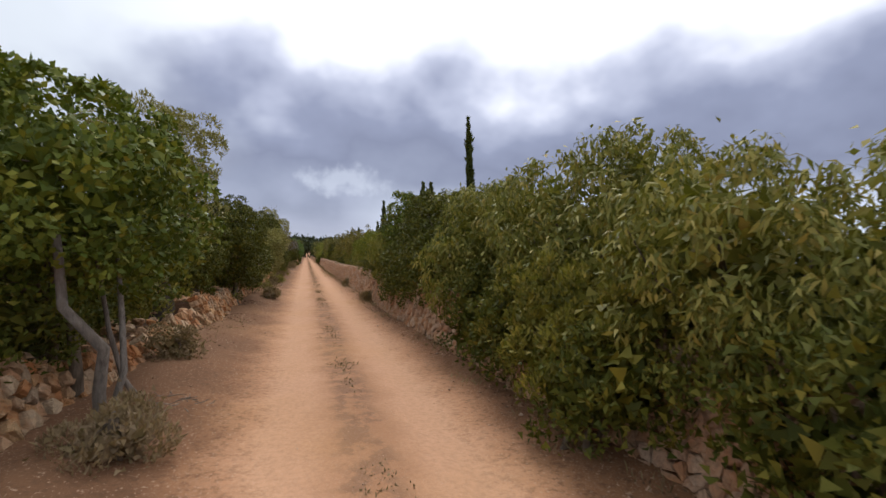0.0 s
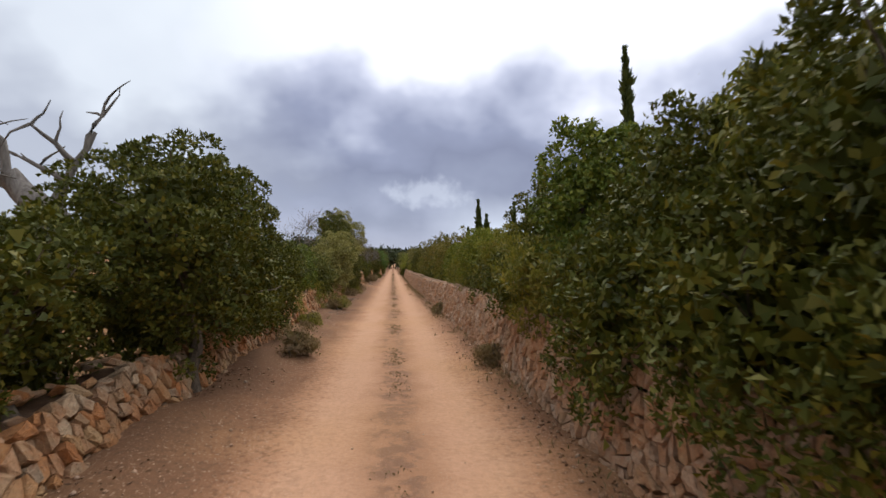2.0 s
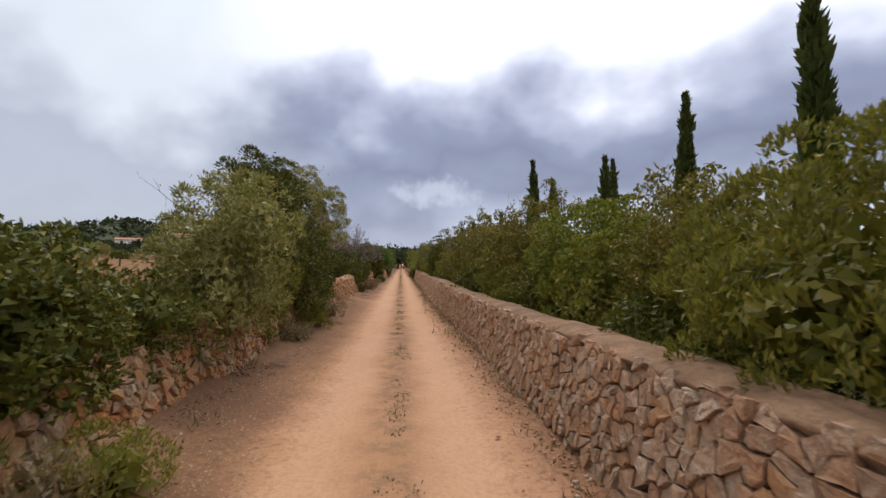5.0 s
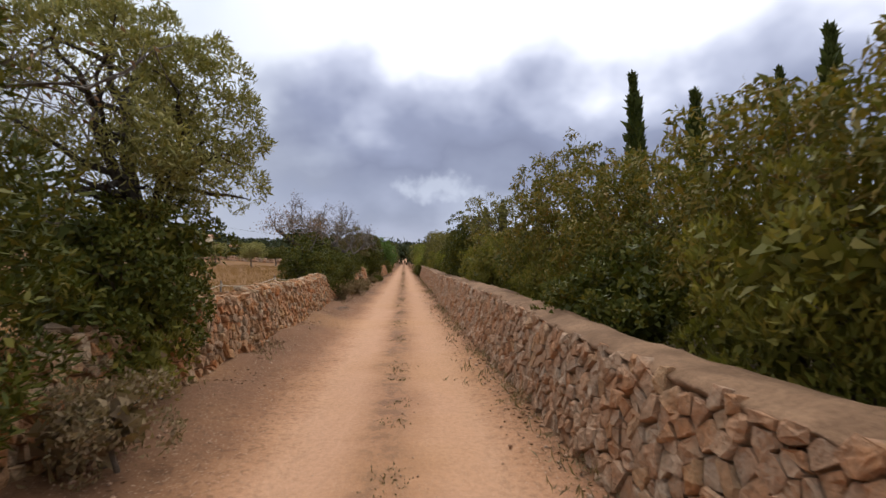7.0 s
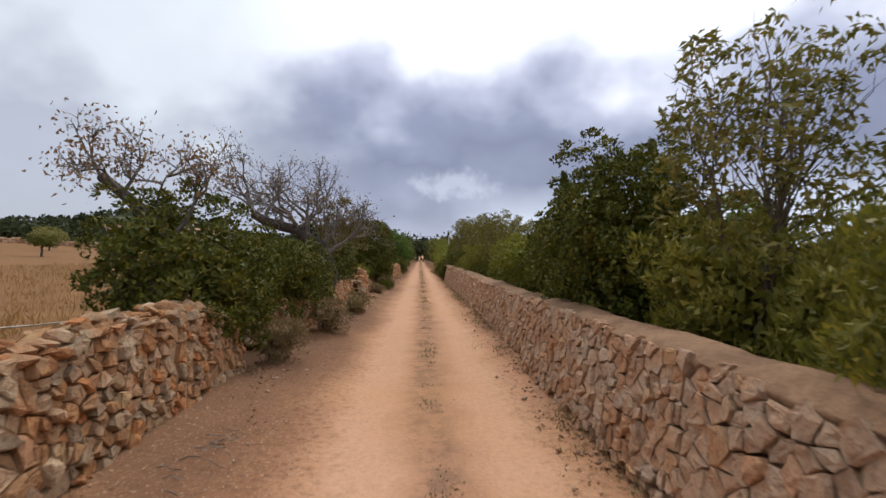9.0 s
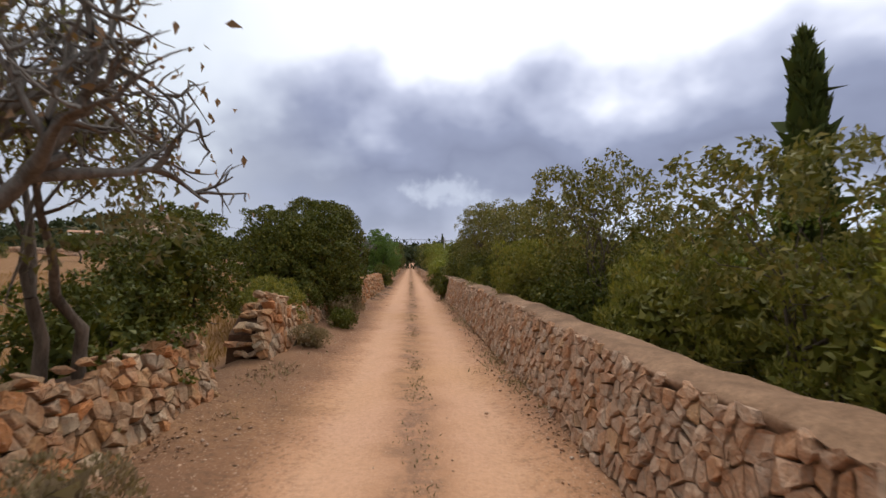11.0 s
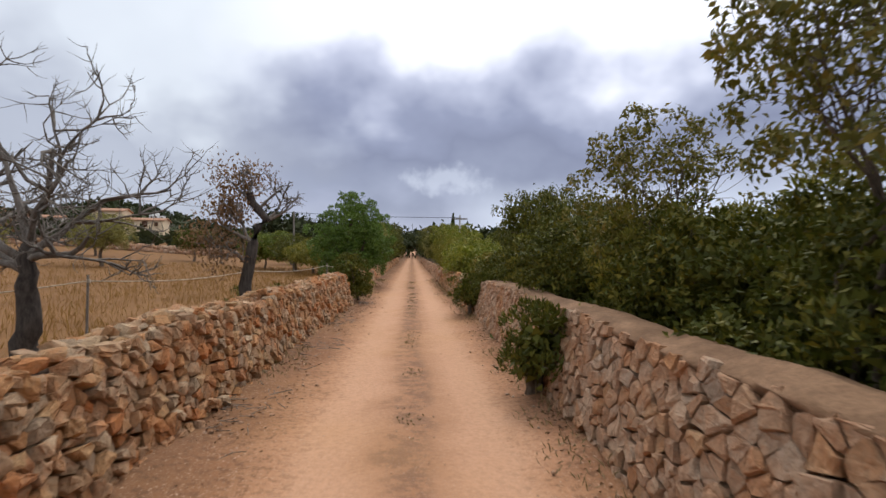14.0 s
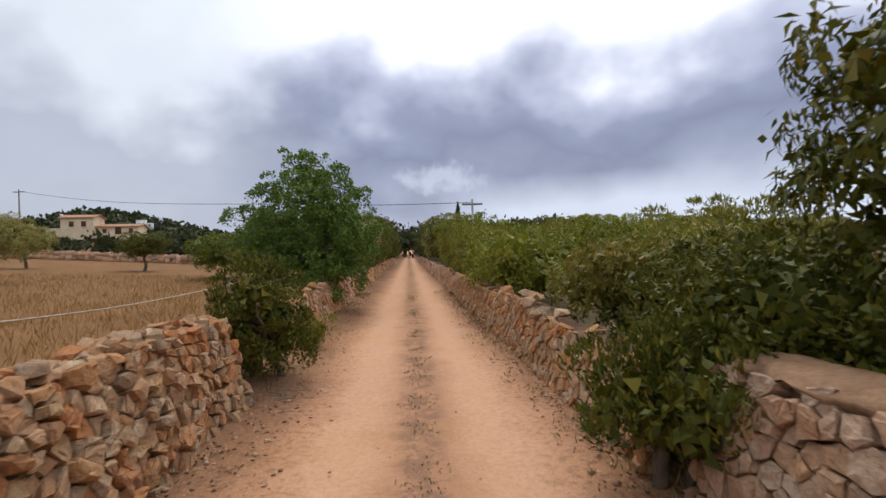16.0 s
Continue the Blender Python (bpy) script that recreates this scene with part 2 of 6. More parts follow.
M_WITHER = leaf_material("browning_tangled_leaves", [(0.12, 0.085, 0.045), (0.17, 0.125, 0.06), (0.13, 0.12, 0.045), (0.24, 0.18, 0.11)], 0.25, 0.7, tone=(1.0, 1.0, 1.0))
M_CAROB = leaf_material("carob_leaves", [(0.028, 0.050, 0.014), (0.045, 0.085, 0.022), (0.070, 0.115, 0.030), (0.16, 0.20, 0.052)], 0.12, 0.55, tone=(2.0, 1.42, 0.74))
M_FRESHCAROB = leaf_material("young_carob_leaves", [(0.035, 0.060, 0.016), (0.055, 0.095, 0.026), (0.080, 0.135, 0.036), (0.12, 0.18, 0.055)], 0.2, 0.5, tone=(1.55, 1.42, 0.95))
M_MASTIC = leaf_material("mastic_leaves", [(0.030, 0.042, 0.012), (0.045, 0.068, 0.018), (0.070, 0.092, 0.024), (0.15, 0.155, 0.040)], 0.10, 0.6, tone=(1.50, 1.13, 0.58))
M_ALMOND = leaf_material("almond_leaves", [(0.050, 0.060, 0.018), (0.080, 0.095, 0.028), (0.115, 0.130, 0.045), (0.20, 0.20, 0.085), (0.22, 0.17, 0.06)], 0.2, 0.55, tone=(1.50, 1.30, 0.78))
M_AUTUMN = leaf_material("yellowing_leaves", [(0.055, 0.058, 0.018), (0.095, 0.095, 0.028), (0.14, 0.125, 0.038), (0.21, 0.155, 0.05), (0.20, 0.11, 0.045)], 0.22, 0.6, tone=(1.18, 1.12, 0.68))
M_SPARSE = leaf_material("dull_green_leaves", [(0.040, 0.048, 0.018), (0.065, 0.072, 0.026), (0.095, 0.095, 0.035), (0.15, 0.125, 0.05)], 0.2, 0.6, tone=(1.98, 1.64, 1.09))
M_OLIVE = leaf_material("olive_leaves", [(0.055, 0.065, 0.032), (0.085, 0.098, 0.048), (0.125, 0.138, 0.075), (0.19, 0.20, 0.125)], 0.2, 0.5)
M_CYPRESS = leaf_material("cypress_scales", [(0.018, 0.030, 0.012), (0.030, 0.046, 0.018), (0.048, 0.066, 0.026)], 0.1, 0.6)
M_BROOM = leaf_material("wall_shrub_leaves", [(0.040, 0.050, 0.017), (0.065, 0.078, 0.024), (0.095, 0.105, 0.034), (0.15, 0.14, 0.05)], 0.25, 0.55)
M_BRIGHT = leaf_material("fresh_green_leaves", [(0.050, 0.075, 0.018), (0.085, 0.12, 0.028), (0.13, 0.165, 0.038), (0.20, 0.22, 0.06)], 0.2, 0.6, tone=(1.65, 1.28, 0.74))
M_DRYLEAF = leaf_material("withered_leaves", [(0.13, 0.07, 0.035), (0.20, 0.11, 0.06), (0.28, 0.165, 0.10), (0.20, 0.12, 0.04)], 0.2, 0.7, tone=(1.0, 1.0, 1.0))
M_STRAW = leaf_material("dry_grass", [(0.18, 0.088, 0.034), (0.23, 0.118, 0.046), (0.29, 0.155, 0.066), (0.19, 0.108, 0.043)], 0.4, 0.8, tone=(1.0, 1.0, 1.0))
M_WEED = leaf_material("dry_weeds", [(0.14, 0.095, 0.055), (0.20, 0.14, 0.08), (0.28, 0.20, 0.11), (0.13, 0.12, 0.05)], 0.2, 0.8, tone=(1.0, 1.0, 1.0))
M_LITTER = leaf_material("fallen_leaves", [(0.075, 0.04, 0.024), (0.12, 0.065, 0.036), (0.18, 0.10, 0.055), (0.09, 0.06, 0.035)], 0.1, 0.8, tone=(1.0, 1.0, 1.0))
M_WOODS = leaf_material("distant_pine_foliage", [(0.030, 0.042, 0.018), (0.045, 0.060, 0.025), (0.065, 0.080, 0.032)], 0.05, 0.8, tone=(0.95, 0.85, 0.8))
M_ROPE = plain_material("white_fence_tape", (0.42, 0.35, 0.26), (0.58, 0.50, 0.39), 12, 0.7)
M_POST = plain_material("grey_post", (0.14, 0.12, 0.10), (0.30, 0.26, 0.22), 8, 0.9)
M_CONCRETE = plain_material("pale_concrete_pole", (0.42, 0.40, 0.37), (0.58, 0.55, 0.50), 3, 0.9)
M_CABLE = plain_material("black_cable", (0.02, 0.02, 0.02), (0.04, 0.04, 0.04), 3, 0.6)
M_PLASTER = plain_material("cream_plaster", (0.62, 0.50, 0.33), (0.76, 0.64, 0.45), 0.8, 0.9, 12, 0.2)
M_PINK = plain_material("rose_plaster", (0.56, 0.38, 0.28), (0.66, 0.46, 0.34), 0.8, 0.9, 12, 0.2)
M_WHITE = plain_material("white_plaster", (0.68, 0.66, 0.62), (0.80, 0.78, 0.74), 0.8, 0.9, 12, 0.2)
M_TILE = plain_material("clay_roof_tile", (0.30, 0.15, 0.085), (0.46, 0.26, 0.16), 1.5, 0.9, 10, 0.5)
M_SHUTTER = plain_material("brown_shutter", (0.09, 0.045, 0.025), (0.14, 0.07, 0.04), 2, 0.7)
M_HILL = plain_material("wooded_slope", (0.030, 0.038, 0.018), (0.075, 0.08, 0.035), 0.05, 0.95, 0.4, 0.3)


# ---- mesh helpers ----
rng = np.random.default_rng(7)


def mesh_of(name, verts, faces, mat, smooth=False):
    """faces: an integer array with 3 or 4 corners a row, or a list of such arrays or corner lists."""
    me = bpy.data.meshes.new(name)
    verts = np.asarray(verts, np.float32)
    if isinstance(faces, np.ndarray):
        n, k = faces.shape
        me.vertices.add(len(verts))
        me.vertices.foreach_set("co", verts.ravel())
        me.loops.add(n * k)
        me.loops.foreach_set("vertex_index", faces.astype(np.int32).ravel())
        me.polygons.add(n)
        me.polygons.foreach_set("loop_start", np.arange(0, n * k, k, dtype=np.int32))
        me.update(calc_edges=True)
    else:
        me.from_pydata([tuple(v) for v in verts.tolist()], [], [tuple(int(i) for i in f) for f in faces])
    if smooth:
        me.polygons.foreach_set("use_smooth", np.ones(len(me.polygons), bool))
    me.materials.append(mat)
    return me


def part(name, data, parent, label=""):
    """One mesh object under a thing or a part; data is a mesh."""
    ob = new(name, data)
    ob.parent = parent
    return tagged(ob, label) if label else ob


def thing(name, x, y, z, label, category, group="", kind=""):
    """An empty at the thing's base."""
    ob = new(name)
    ob.location = (x, y, z)
    return tagged(ob, label, category, group, kind)


def tube(points, radii, sides=6):
    """A tapered tube along points: vertices and quads, with a closed tip."""
    pts = np.asarray(points, float)
    radii = np.asarray(radii, float)
    d = np.gradient(pts, axis=0)
    d /= np.linalg.norm(d, axis=1, keepdims=True) + 1e-9
    ref = np.where(np.abs(d[:, 2:3]) > 0.9, [[1.0, 0, 0]], [[0, 0, 1.0]])
    a = np.cross(d, ref)
    a /= np.linalg.norm(a, axis=1, keepdims=True) + 1e-9
    b = np.cross(d, a)
    ang = np.linspace(0, 2 * np.pi, sides, endpoint=False)
    ring = pts[:, None] + radii[:, None, None] * (np.cos(ang)[None, :, None] * a[:, None] + np.sin(ang)[None, :, None] * b[:, None])
    n = len(pts)
    i = np.arange(n - 1)[:, None] * sides
    j = np.arange(sides)[None]
    k = (j + 1) % sides
    quads = np.stack([i + j, i + k, i + sides + k, i + sides + j], -1).reshape(-1, 4)
    return ring.reshape(-1, 3), quads


def join(pieces):
    """Joins (vertices, faces) pairs of equal corner count."""
    vs, fs, at = [], [], 0
    for v, f in pieces:
        vs.append(v)
        fs.append(f + at)
        at += len(v)
    return np.concatenate(vs), np.concatenate(fs)


def unit(v):
    return v / (np.linalg.norm(v, axis=-1, keepdims=True) + 1e-9)


def leaf_quads(at, way, length, width, r, curl=0.15):
    """Folded leaves: base, two shoulders, tip. at, way: N x 3; length, width: N."""
    n = len(at)
    way = unit(way)
    sidew = unit(np.cross(way, unit(r.normal(size=(n, 3)))))
    nrm = np.cross(sidew, way)
    L, W = np.asarray(length)[:, None], np.asarray(width)[:, None]
    mid = at + way * L * 0.45 + nrm * L * 0.10
    tip = at + way * L - nrm * L * curl
    v = np.stack([at, mid + sidew * W * 0.5, tip, mid - sidew * W * 0.5], 1).reshape(-1, 3)
    return v, np.arange(4 * n).reshape(-1, 4)


def set_leaves(at, way, normal, length, width, curl, kite):
    """Leaves that face along normal: kites for the near crowns, single slivers for the far ones."""
    way = unit(way)
    sidew = unit(np.cross(way, normal))
    nrm = np.cross(sidew, way)
    L, W = np.asarray(length)[:, None], np.asarray(width)[:, None]
    tip = at + way * L - nrm * L * curl
    if kite:
        mid = at + way * L * 0.48 + nrm * L * 0.08
        corners = [at, mid + sidew * W * 0.5, tip, mid - sidew * W * 0.5]
    else:
        corners = [at - sidew * W * 0.45, at + way * L * 0.35 + sidew * W * 0.6 + nrm * L * 0.06, tip]
    k = len(corners)
    return np.stack(corners, 1).reshape(-1, 3), np.arange(k * len(at)).reshape(-1, k)


def lumpy(d, seed, scale=1.7):
    return np.array([noise.noise(Vector((float(a) * scale + seed, float(b) * scale - seed, float(c) * scale + 3.1))) for a, b, c in d])


KINDS = {  # leaf length, width, hang (down), stray, curl, clump radius, leaves a square metre, clump spacing
    "carob": (0.064, 0.042, 0.0, 0.60, 0.10, 0.20, 450, 1.5),
    "mastic": (0.056, 0.029, -0.30, 0.60, 0.10, 0.18, 600, 1.6),
    "almond": (0.090, 0.023, 0.90, 0.45, 0.30, 0.22, 480, 1.6),
    "autumn": (0.072, 0.027, 0.55, 0.70, 0.30, 0.18, 380, 2.2),
    "sparse": (0.068, 0.032, 0.55, 0.65, 0.30, 0.15, 330, 3.3),
    "olive": (0.080, 0.019, -0.30, 0.65, 0.05, 0.22, 560, 1.4),
    "broom": (0.066, 0.020, -0.80, 0.50, 0.05, 0.18, 640, 1.5),
}
CROWNS = []  # crowns are leafed once all of them stand
GOLDEN = math.pi * (3 - math.sqrt(5))


def inside(points, lobes, deep):
    """True where a point lies deeper than that share of the radius in one of the lobes."""
    hit = np.zeros(len(points), bool)
    for c in lobes:
        hit |= (((points - c[:3]) / c[3:6]) ** 2).sum(1) < deep * deep
    return hit


def heart_mesh(lobes, r, size):
    """Close-set shaded leaves round the hearts of the lobes, that close the crown behind its outer leaves."""
    pieces = []
    for c in lobes:
        a, b, h = c[3:6]
        n = int(min(1500, 30 + 190 * (a * b + a * h + b * h) / size**2))
        d = unit(r.normal(size=(n, 3)))
        p = c[:3] + d * c[3:6] * (0.30 + 0.32 * r.uniform(size=n) ** 0.7)[:, None]
        pieces.append(set_leaves(p, r.normal(size=(n, 3)), unit(d + 0.6 * r.normal(size=(n, 3))), size * r.uniform(0.10, 0.17, n), size * r.uniform(0.08, 0.13, n), 0.1, False))
    return join(pieces)


def crown_mesh(name, lobes, others, away, kind, sprigs, seed, mat, inner=0.5, flat=0.55, size=1.0, rough=0.35):
    """Rounded clumps of leaves over lumpy lobes (cx, cy, cz, rx, ry, rz); none grow deep inside a neighbour."""
    r = np.random.default_rng(seed)
    ln, wd, hang, stray, curl, cr, dens, space = KINDS[kind]
    far = size > 1.3
    cr *= size if far else 1.0
    kite = sprigs >= 850 and not far
    leaf = size if far else 1.25 * min(1.0, size + 0.1) if not kite else 1.22 if sprigs > 1500 else 1.1
    dens /= leaf**2
    full = min(1.0, max(0.8, (sprigs / 1200) ** 0.2))
    thin = inner < 0.5
    centres, outs, radii = [], [], []
    for j, c in enumerate(lobes):
        a, b, h = c[3:6]
        area = 4 * math.pi * (((a * b) ** 1.6 + (a * h) ** 1.6 + (b * h) ** 1.6) / 3) ** 0.625
        n = max(5, int(area * full / (math.pi * cr * cr * space)))
        k = np.arange(n) + 0.5
        z = 1 - 2 * k / n
        ang = k * GOLDEN + r.uniform(0, 6.3)
        d = unit(np.stack([np.sqrt(1 - z * z) * np.cos(ang), np.sqrt(1 - z * z) * np.sin(ang), z], 1) + r.normal(size=(n, 3)) * 0.13)
        d = d[d[:, 2] > -flat - 0.15]
        n = len(d)
        lump = lumpy(d + j * 1.3, seed * 0.37) * rough * 0.6 + lumpy(d * 2.6 + j, seed * 0.61) * rough * 0.4
        u = r.uniform(0, 1, n)
        reach = (0.45 + 0.5 * u**0.6 if thin else 0.80 + 0.16 * u) * (1 + lump)
        rad = cr * r.uniform(0.7, 1.25, n)
        # tufts that break the outline
        tuft = (r.uniform(size=n) < 0.10) & (d[:, 2] > 0.2)
        reach = np.where(tuft, reach + cr * 0.35 / c[3:6].mean(), reach)
        rad = np.where(tuft, rad * 0.6, rad)
        p = c[:3] + d * c[3:6] * reach[:, None]
        keep = ~inside(p, [o for i, o in enumerate(lobes) if i != j], 0.68) if not thin else np.ones(n, bool)
        keep &= ~inside(p, others, 0.68)
        keep &= (d[:, 0] * away < 0.35) | (r.uniform(size=n) < 0.5)  # thinner where the sun seldom reaches
        centres.append(p[keep])
        outs.append(unit(d / c[3:6])[keep])
        radii.append(rad[keep])
    c, out, rad = np.concatenate(centres), np.concatenate(outs), np.concatenate(radii)
    per = np.maximum(6, (dens * 2 * math.pi * rad**2 * full)).astype(int)
    of = np.repeat(np.arange(len(c)), per)
    n = len(of)
    e = unit(r.normal(size=(n, 3)) * 0.75 + out[of] * 0.75 + [0, 0, 0.35])
    depth = 0.5 + 0.5 * r.uniform(size=n) ** 0.5
    at = c[of] + e * (rad[of] * depth)[:, None] * [1, 1, 0.85]
    at[:, 2] -= np.maximum(hang, 0) * rad[of] * r.uniform(0, 0.9, n)
    normal = unit(e + 0.45 * r.normal(size=(n, 3)))
    way = e * 0.45 + stray * r.normal(size=(n, 3)) + np.array([0, 0, -hang])
    pieces = [set_leaves(at, way, normal, ln * leaf * r.uniform(0.6, 1.3, n), wd * leaf * r.uniform(0.7, 1.3, n), curl, kite)]
    if not thin:
        # older leaves closer to the heart, facing out
        m = int(len(c) * (8 if kite else 16))
        k = r.integers(0, len(c), m)
        e = unit(out[k] + 0.5 * r.normal(size=(m, 3)))
        p = c[k] - out[k] * (rad[k] * r.uniform(0.3, 1.1, m))[:, None] + r.normal(size=(m, 3)) * rad[k][:, None] * 0.7
        pieces.append(set_leaves(p, r.normal(size=(m, 3)), e, leaf * r.uniform(0.05, 0.08, m), leaf * r.uniform(0.035, 0.055, m), 0.1, kite))
    v, f = join(pieces)
    return mesh_of(name, v, f, mat)


def leaf_crowns():
    """Leafs all crowns, each aware of its neighbours."""
    solid = np.concatenate([lob + np.array([*ob.location, 0, 0, 0]) for ob, lob, job in CROWNS if job[4] >= 0.5])
    owner = np.concatenate([np.full(len(lob), i) for i, (ob, lob, job) in enumerate(CROWNS) if job[4] >= 0.5])
    for i, (ob, lob, job) in enumerate(CROWNS):
        base = np.array([*ob.location, 0, 0, 0])
        mine = lob + base
        lo, hi = (mine[:, :3] - mine[:, 3:]).min(0), (mine[:, :3] + mine[:, 3:]).max(0)
        near = (owner != i) & ((solid[:, :3] + solid[:, 3:]) > lo).all(1) & ((solid[:, :3] - solid[:, 3:]) < hi).all(1)
        kind, sprigs, seed, mat, inner, flat, size, rough = job
        crown = part("crown", crown_mesh("crown", lob, solid[near] - base, 1 if ob.location.x > 0.8 else -1, *job), ob)
        if inner >= 0.5:
            part("inner_leaves", mesh_of("inner_leaves", *heart_mesh(lob, np.random.default_rng(seed + 5), max(1.0, size)), mat), crown, "shaded inner leaves")


def bent(a, b, r, n=6, sway=0.12):
    """Points from a to b along a crooked line."""
    a, b = np.asarray(a, float), np.asarray(b, float)
    s = np.linspace(0, 1, n)[:, None]
    p = a + (b - a) * s
    off = np.cumsum(r.normal(size=(n, 3)), 0) * sway * np.linalg.norm(b - a) / n
    return p + off * np.sin(np.pi * s) ** 0.7


def leafy_tree(name, x, y, lobes, kind, sprigs, mat, label, seed, trunk=(0.0, 0.0), girth=0.10, z0=0.0, bark=None, group="", category="tree", stems=1, lean=0.0,
               inner=0.5, size=1.0, flat=0.55, rough=0.35, twigs=0):
    """Lobes are given relative to the base. trunk: where the stem stands from the base."""
    r = np.random.default_rng(seed + 900)
    bark = bark or M_BARK
    ob = thing(name, x, y, z0, label, category, group)
    lob = np.asarray(lobes, float)
    low = float((lob[:, 2] - lob[:, 5]).min())
    mean = lob[:, :3].mean(0)
    for i in range(stems):
        a = np.array([trunk[0] + (r.normal() * 0.14 if stems > 1 else 0), trunk[1] + (r.normal() * 0.14 if stems > 1 else 0), -0.15])
        fork = np.array([a[0] * 0.5 + mean[0] * 0.5 + lean * r.normal() * 0.2, a[1] * 0.5 + mean[1] * 0.5, max(0.35, low * 0.6 + mean[2] * 0.25)])
        g = girth / math.sqrt(stems)
        pts = bent(a, fork, r, 6, 0.22)
        rad = np.linspace(1.25, 0.8, 6) * g
        rad[0] *= 1.3
        part("trunk" if stems == 1 else "stem", mesh_of("trunk", *tube(pts, rad, 8), bark, True), ob)
        mine = [j for j in range(len(lob)) if j % stems == i][: 5 if sprigs > 600 else 2]
        for j in mine:
            end = lob[j, :3] + np.array([0, 0, 0.25 * lob[j, 5]])
            lp = bent(pts[-1], end, r, 7, 0.25)
            pieces = [tube(lp, np.linspace(0.7, 0.12, 7) * g, 6)]
            for _ in range(2 + twigs):
                k = r.integers(2, 6)
                tip = lob[j, :3] + unit(r.normal(size=3)) * lob[j, 3:] * 0.95
                pieces.append(tube(bent(lp[k], tip, r, 6, 0.3), np.linspace(0.35, 0.05, 6) * g, 3))
            part("limb", mesh_of("limb", *join(pieces), bark, True), ob)
    CROWNS.append((ob, lob, (kind, sprigs, seed, mat, inner, flat, size, rough)))
    return ob


def branch_tree(r, start, way, length, radius, depth, pieces, tips, spread=0.7, rise=0.15, droop=0.0, n=6):
    """A crooked bare branch with its forks, as tubes."""
    way = unit(way)
    pts = [np.asarray(start, float)]
    step = length / (n - 1)
    for _ in range(n - 1):
        way = unit(way + r.normal(size=3) * 0.20 + np.array([0, 0, rise * 0.4 - droop * 0.3]))
        pts.append(pts[-1] + way * step)
    pts = np.array(pts)
    thin = 0.35 if depth else 0.25
    pieces.append(tube(pts, np.linspace(radius, radius * thin, n), 6 if radius > 0.04 else 3))
    tips.append((pts[-1], way))
    if depth <= 0:
        return
    for _ in range(int(r.integers(3, 5))):
        k = int(r.integers(2, n))
        w = unit(way + spread * r.normal(size=3) * 1.2)
        branch_tree(r, pts[k], w, length * r.uniform(0.5, 0.78), radius * (0.62 - 0.06 * k / n), depth - 1, pieces, tips, spread, rise, droop, 5)


def bare_tree(name, x, y, trunk_pts, girth, label, seed, limbs, z0=0.0, bark=None, leaves=0, leaf_mat=None, leaf_kind="autumn", depth=3, group="", limb=0.45, leafy=99):
    """A leafless tree: trunk along trunk_pts, limbs given as (at, way, length)."""
    r = np.random.default_rng(seed)
    bark = bark or M_BARK_DARK
    ob = thing(name, x, y, z0, label, "tree", group)
    tp = np.asarray(trunk_pts, float)
    s = np.linspace(0, 1, 10)
    seg = np.linspace(0, 1, len(tp))
    pts = np.stack([np.interp(s, seg, tp[:, i]) for i in range(3)], 1) + r.normal(size=(10, 3)) * 0.035
    pts[0, 2] = -0.2
    rad = girth * np.linspace(1.2, 0.62, 10)
    part("trunk", mesh_of("trunk", *tube(pts, rad, 9), bark, True), ob)
    every = []
    for at, way, length in limbs:
        k = min(9, int(at * 9))
        pieces, tips = [], []
        branch_tree(r, pts[k], np.asarray(way, float), length, rad[k] * limb, depth, pieces, tips)
        part("limb", mesh_of("limb", *join(pieces), M_TWIG, True), ob)
        if leafy > 0:
            every += tips
        leafy -= 1
    if leaves:
        pick = r.integers(0, len(every), leaves)
        at = np.array([every[i][0] for i in pick]) + r.normal(size=(leaves, 3)) * 0.14
        ln = KINDS[leaf_kind]
        part("withered_foliage", mesh_of("withered_foliage", *leaf_quads(at, r.normal(size=(leaves, 3)) * 0.7 + [0, 0, -0.8], ln[0] * r.uniform(0.6, 1.3, leaves), ln[1] * r.uniform(0.8, 1.6, leaves), r, 0.3), leaf_mat or M_DRYLEAF), ob)
    return ob


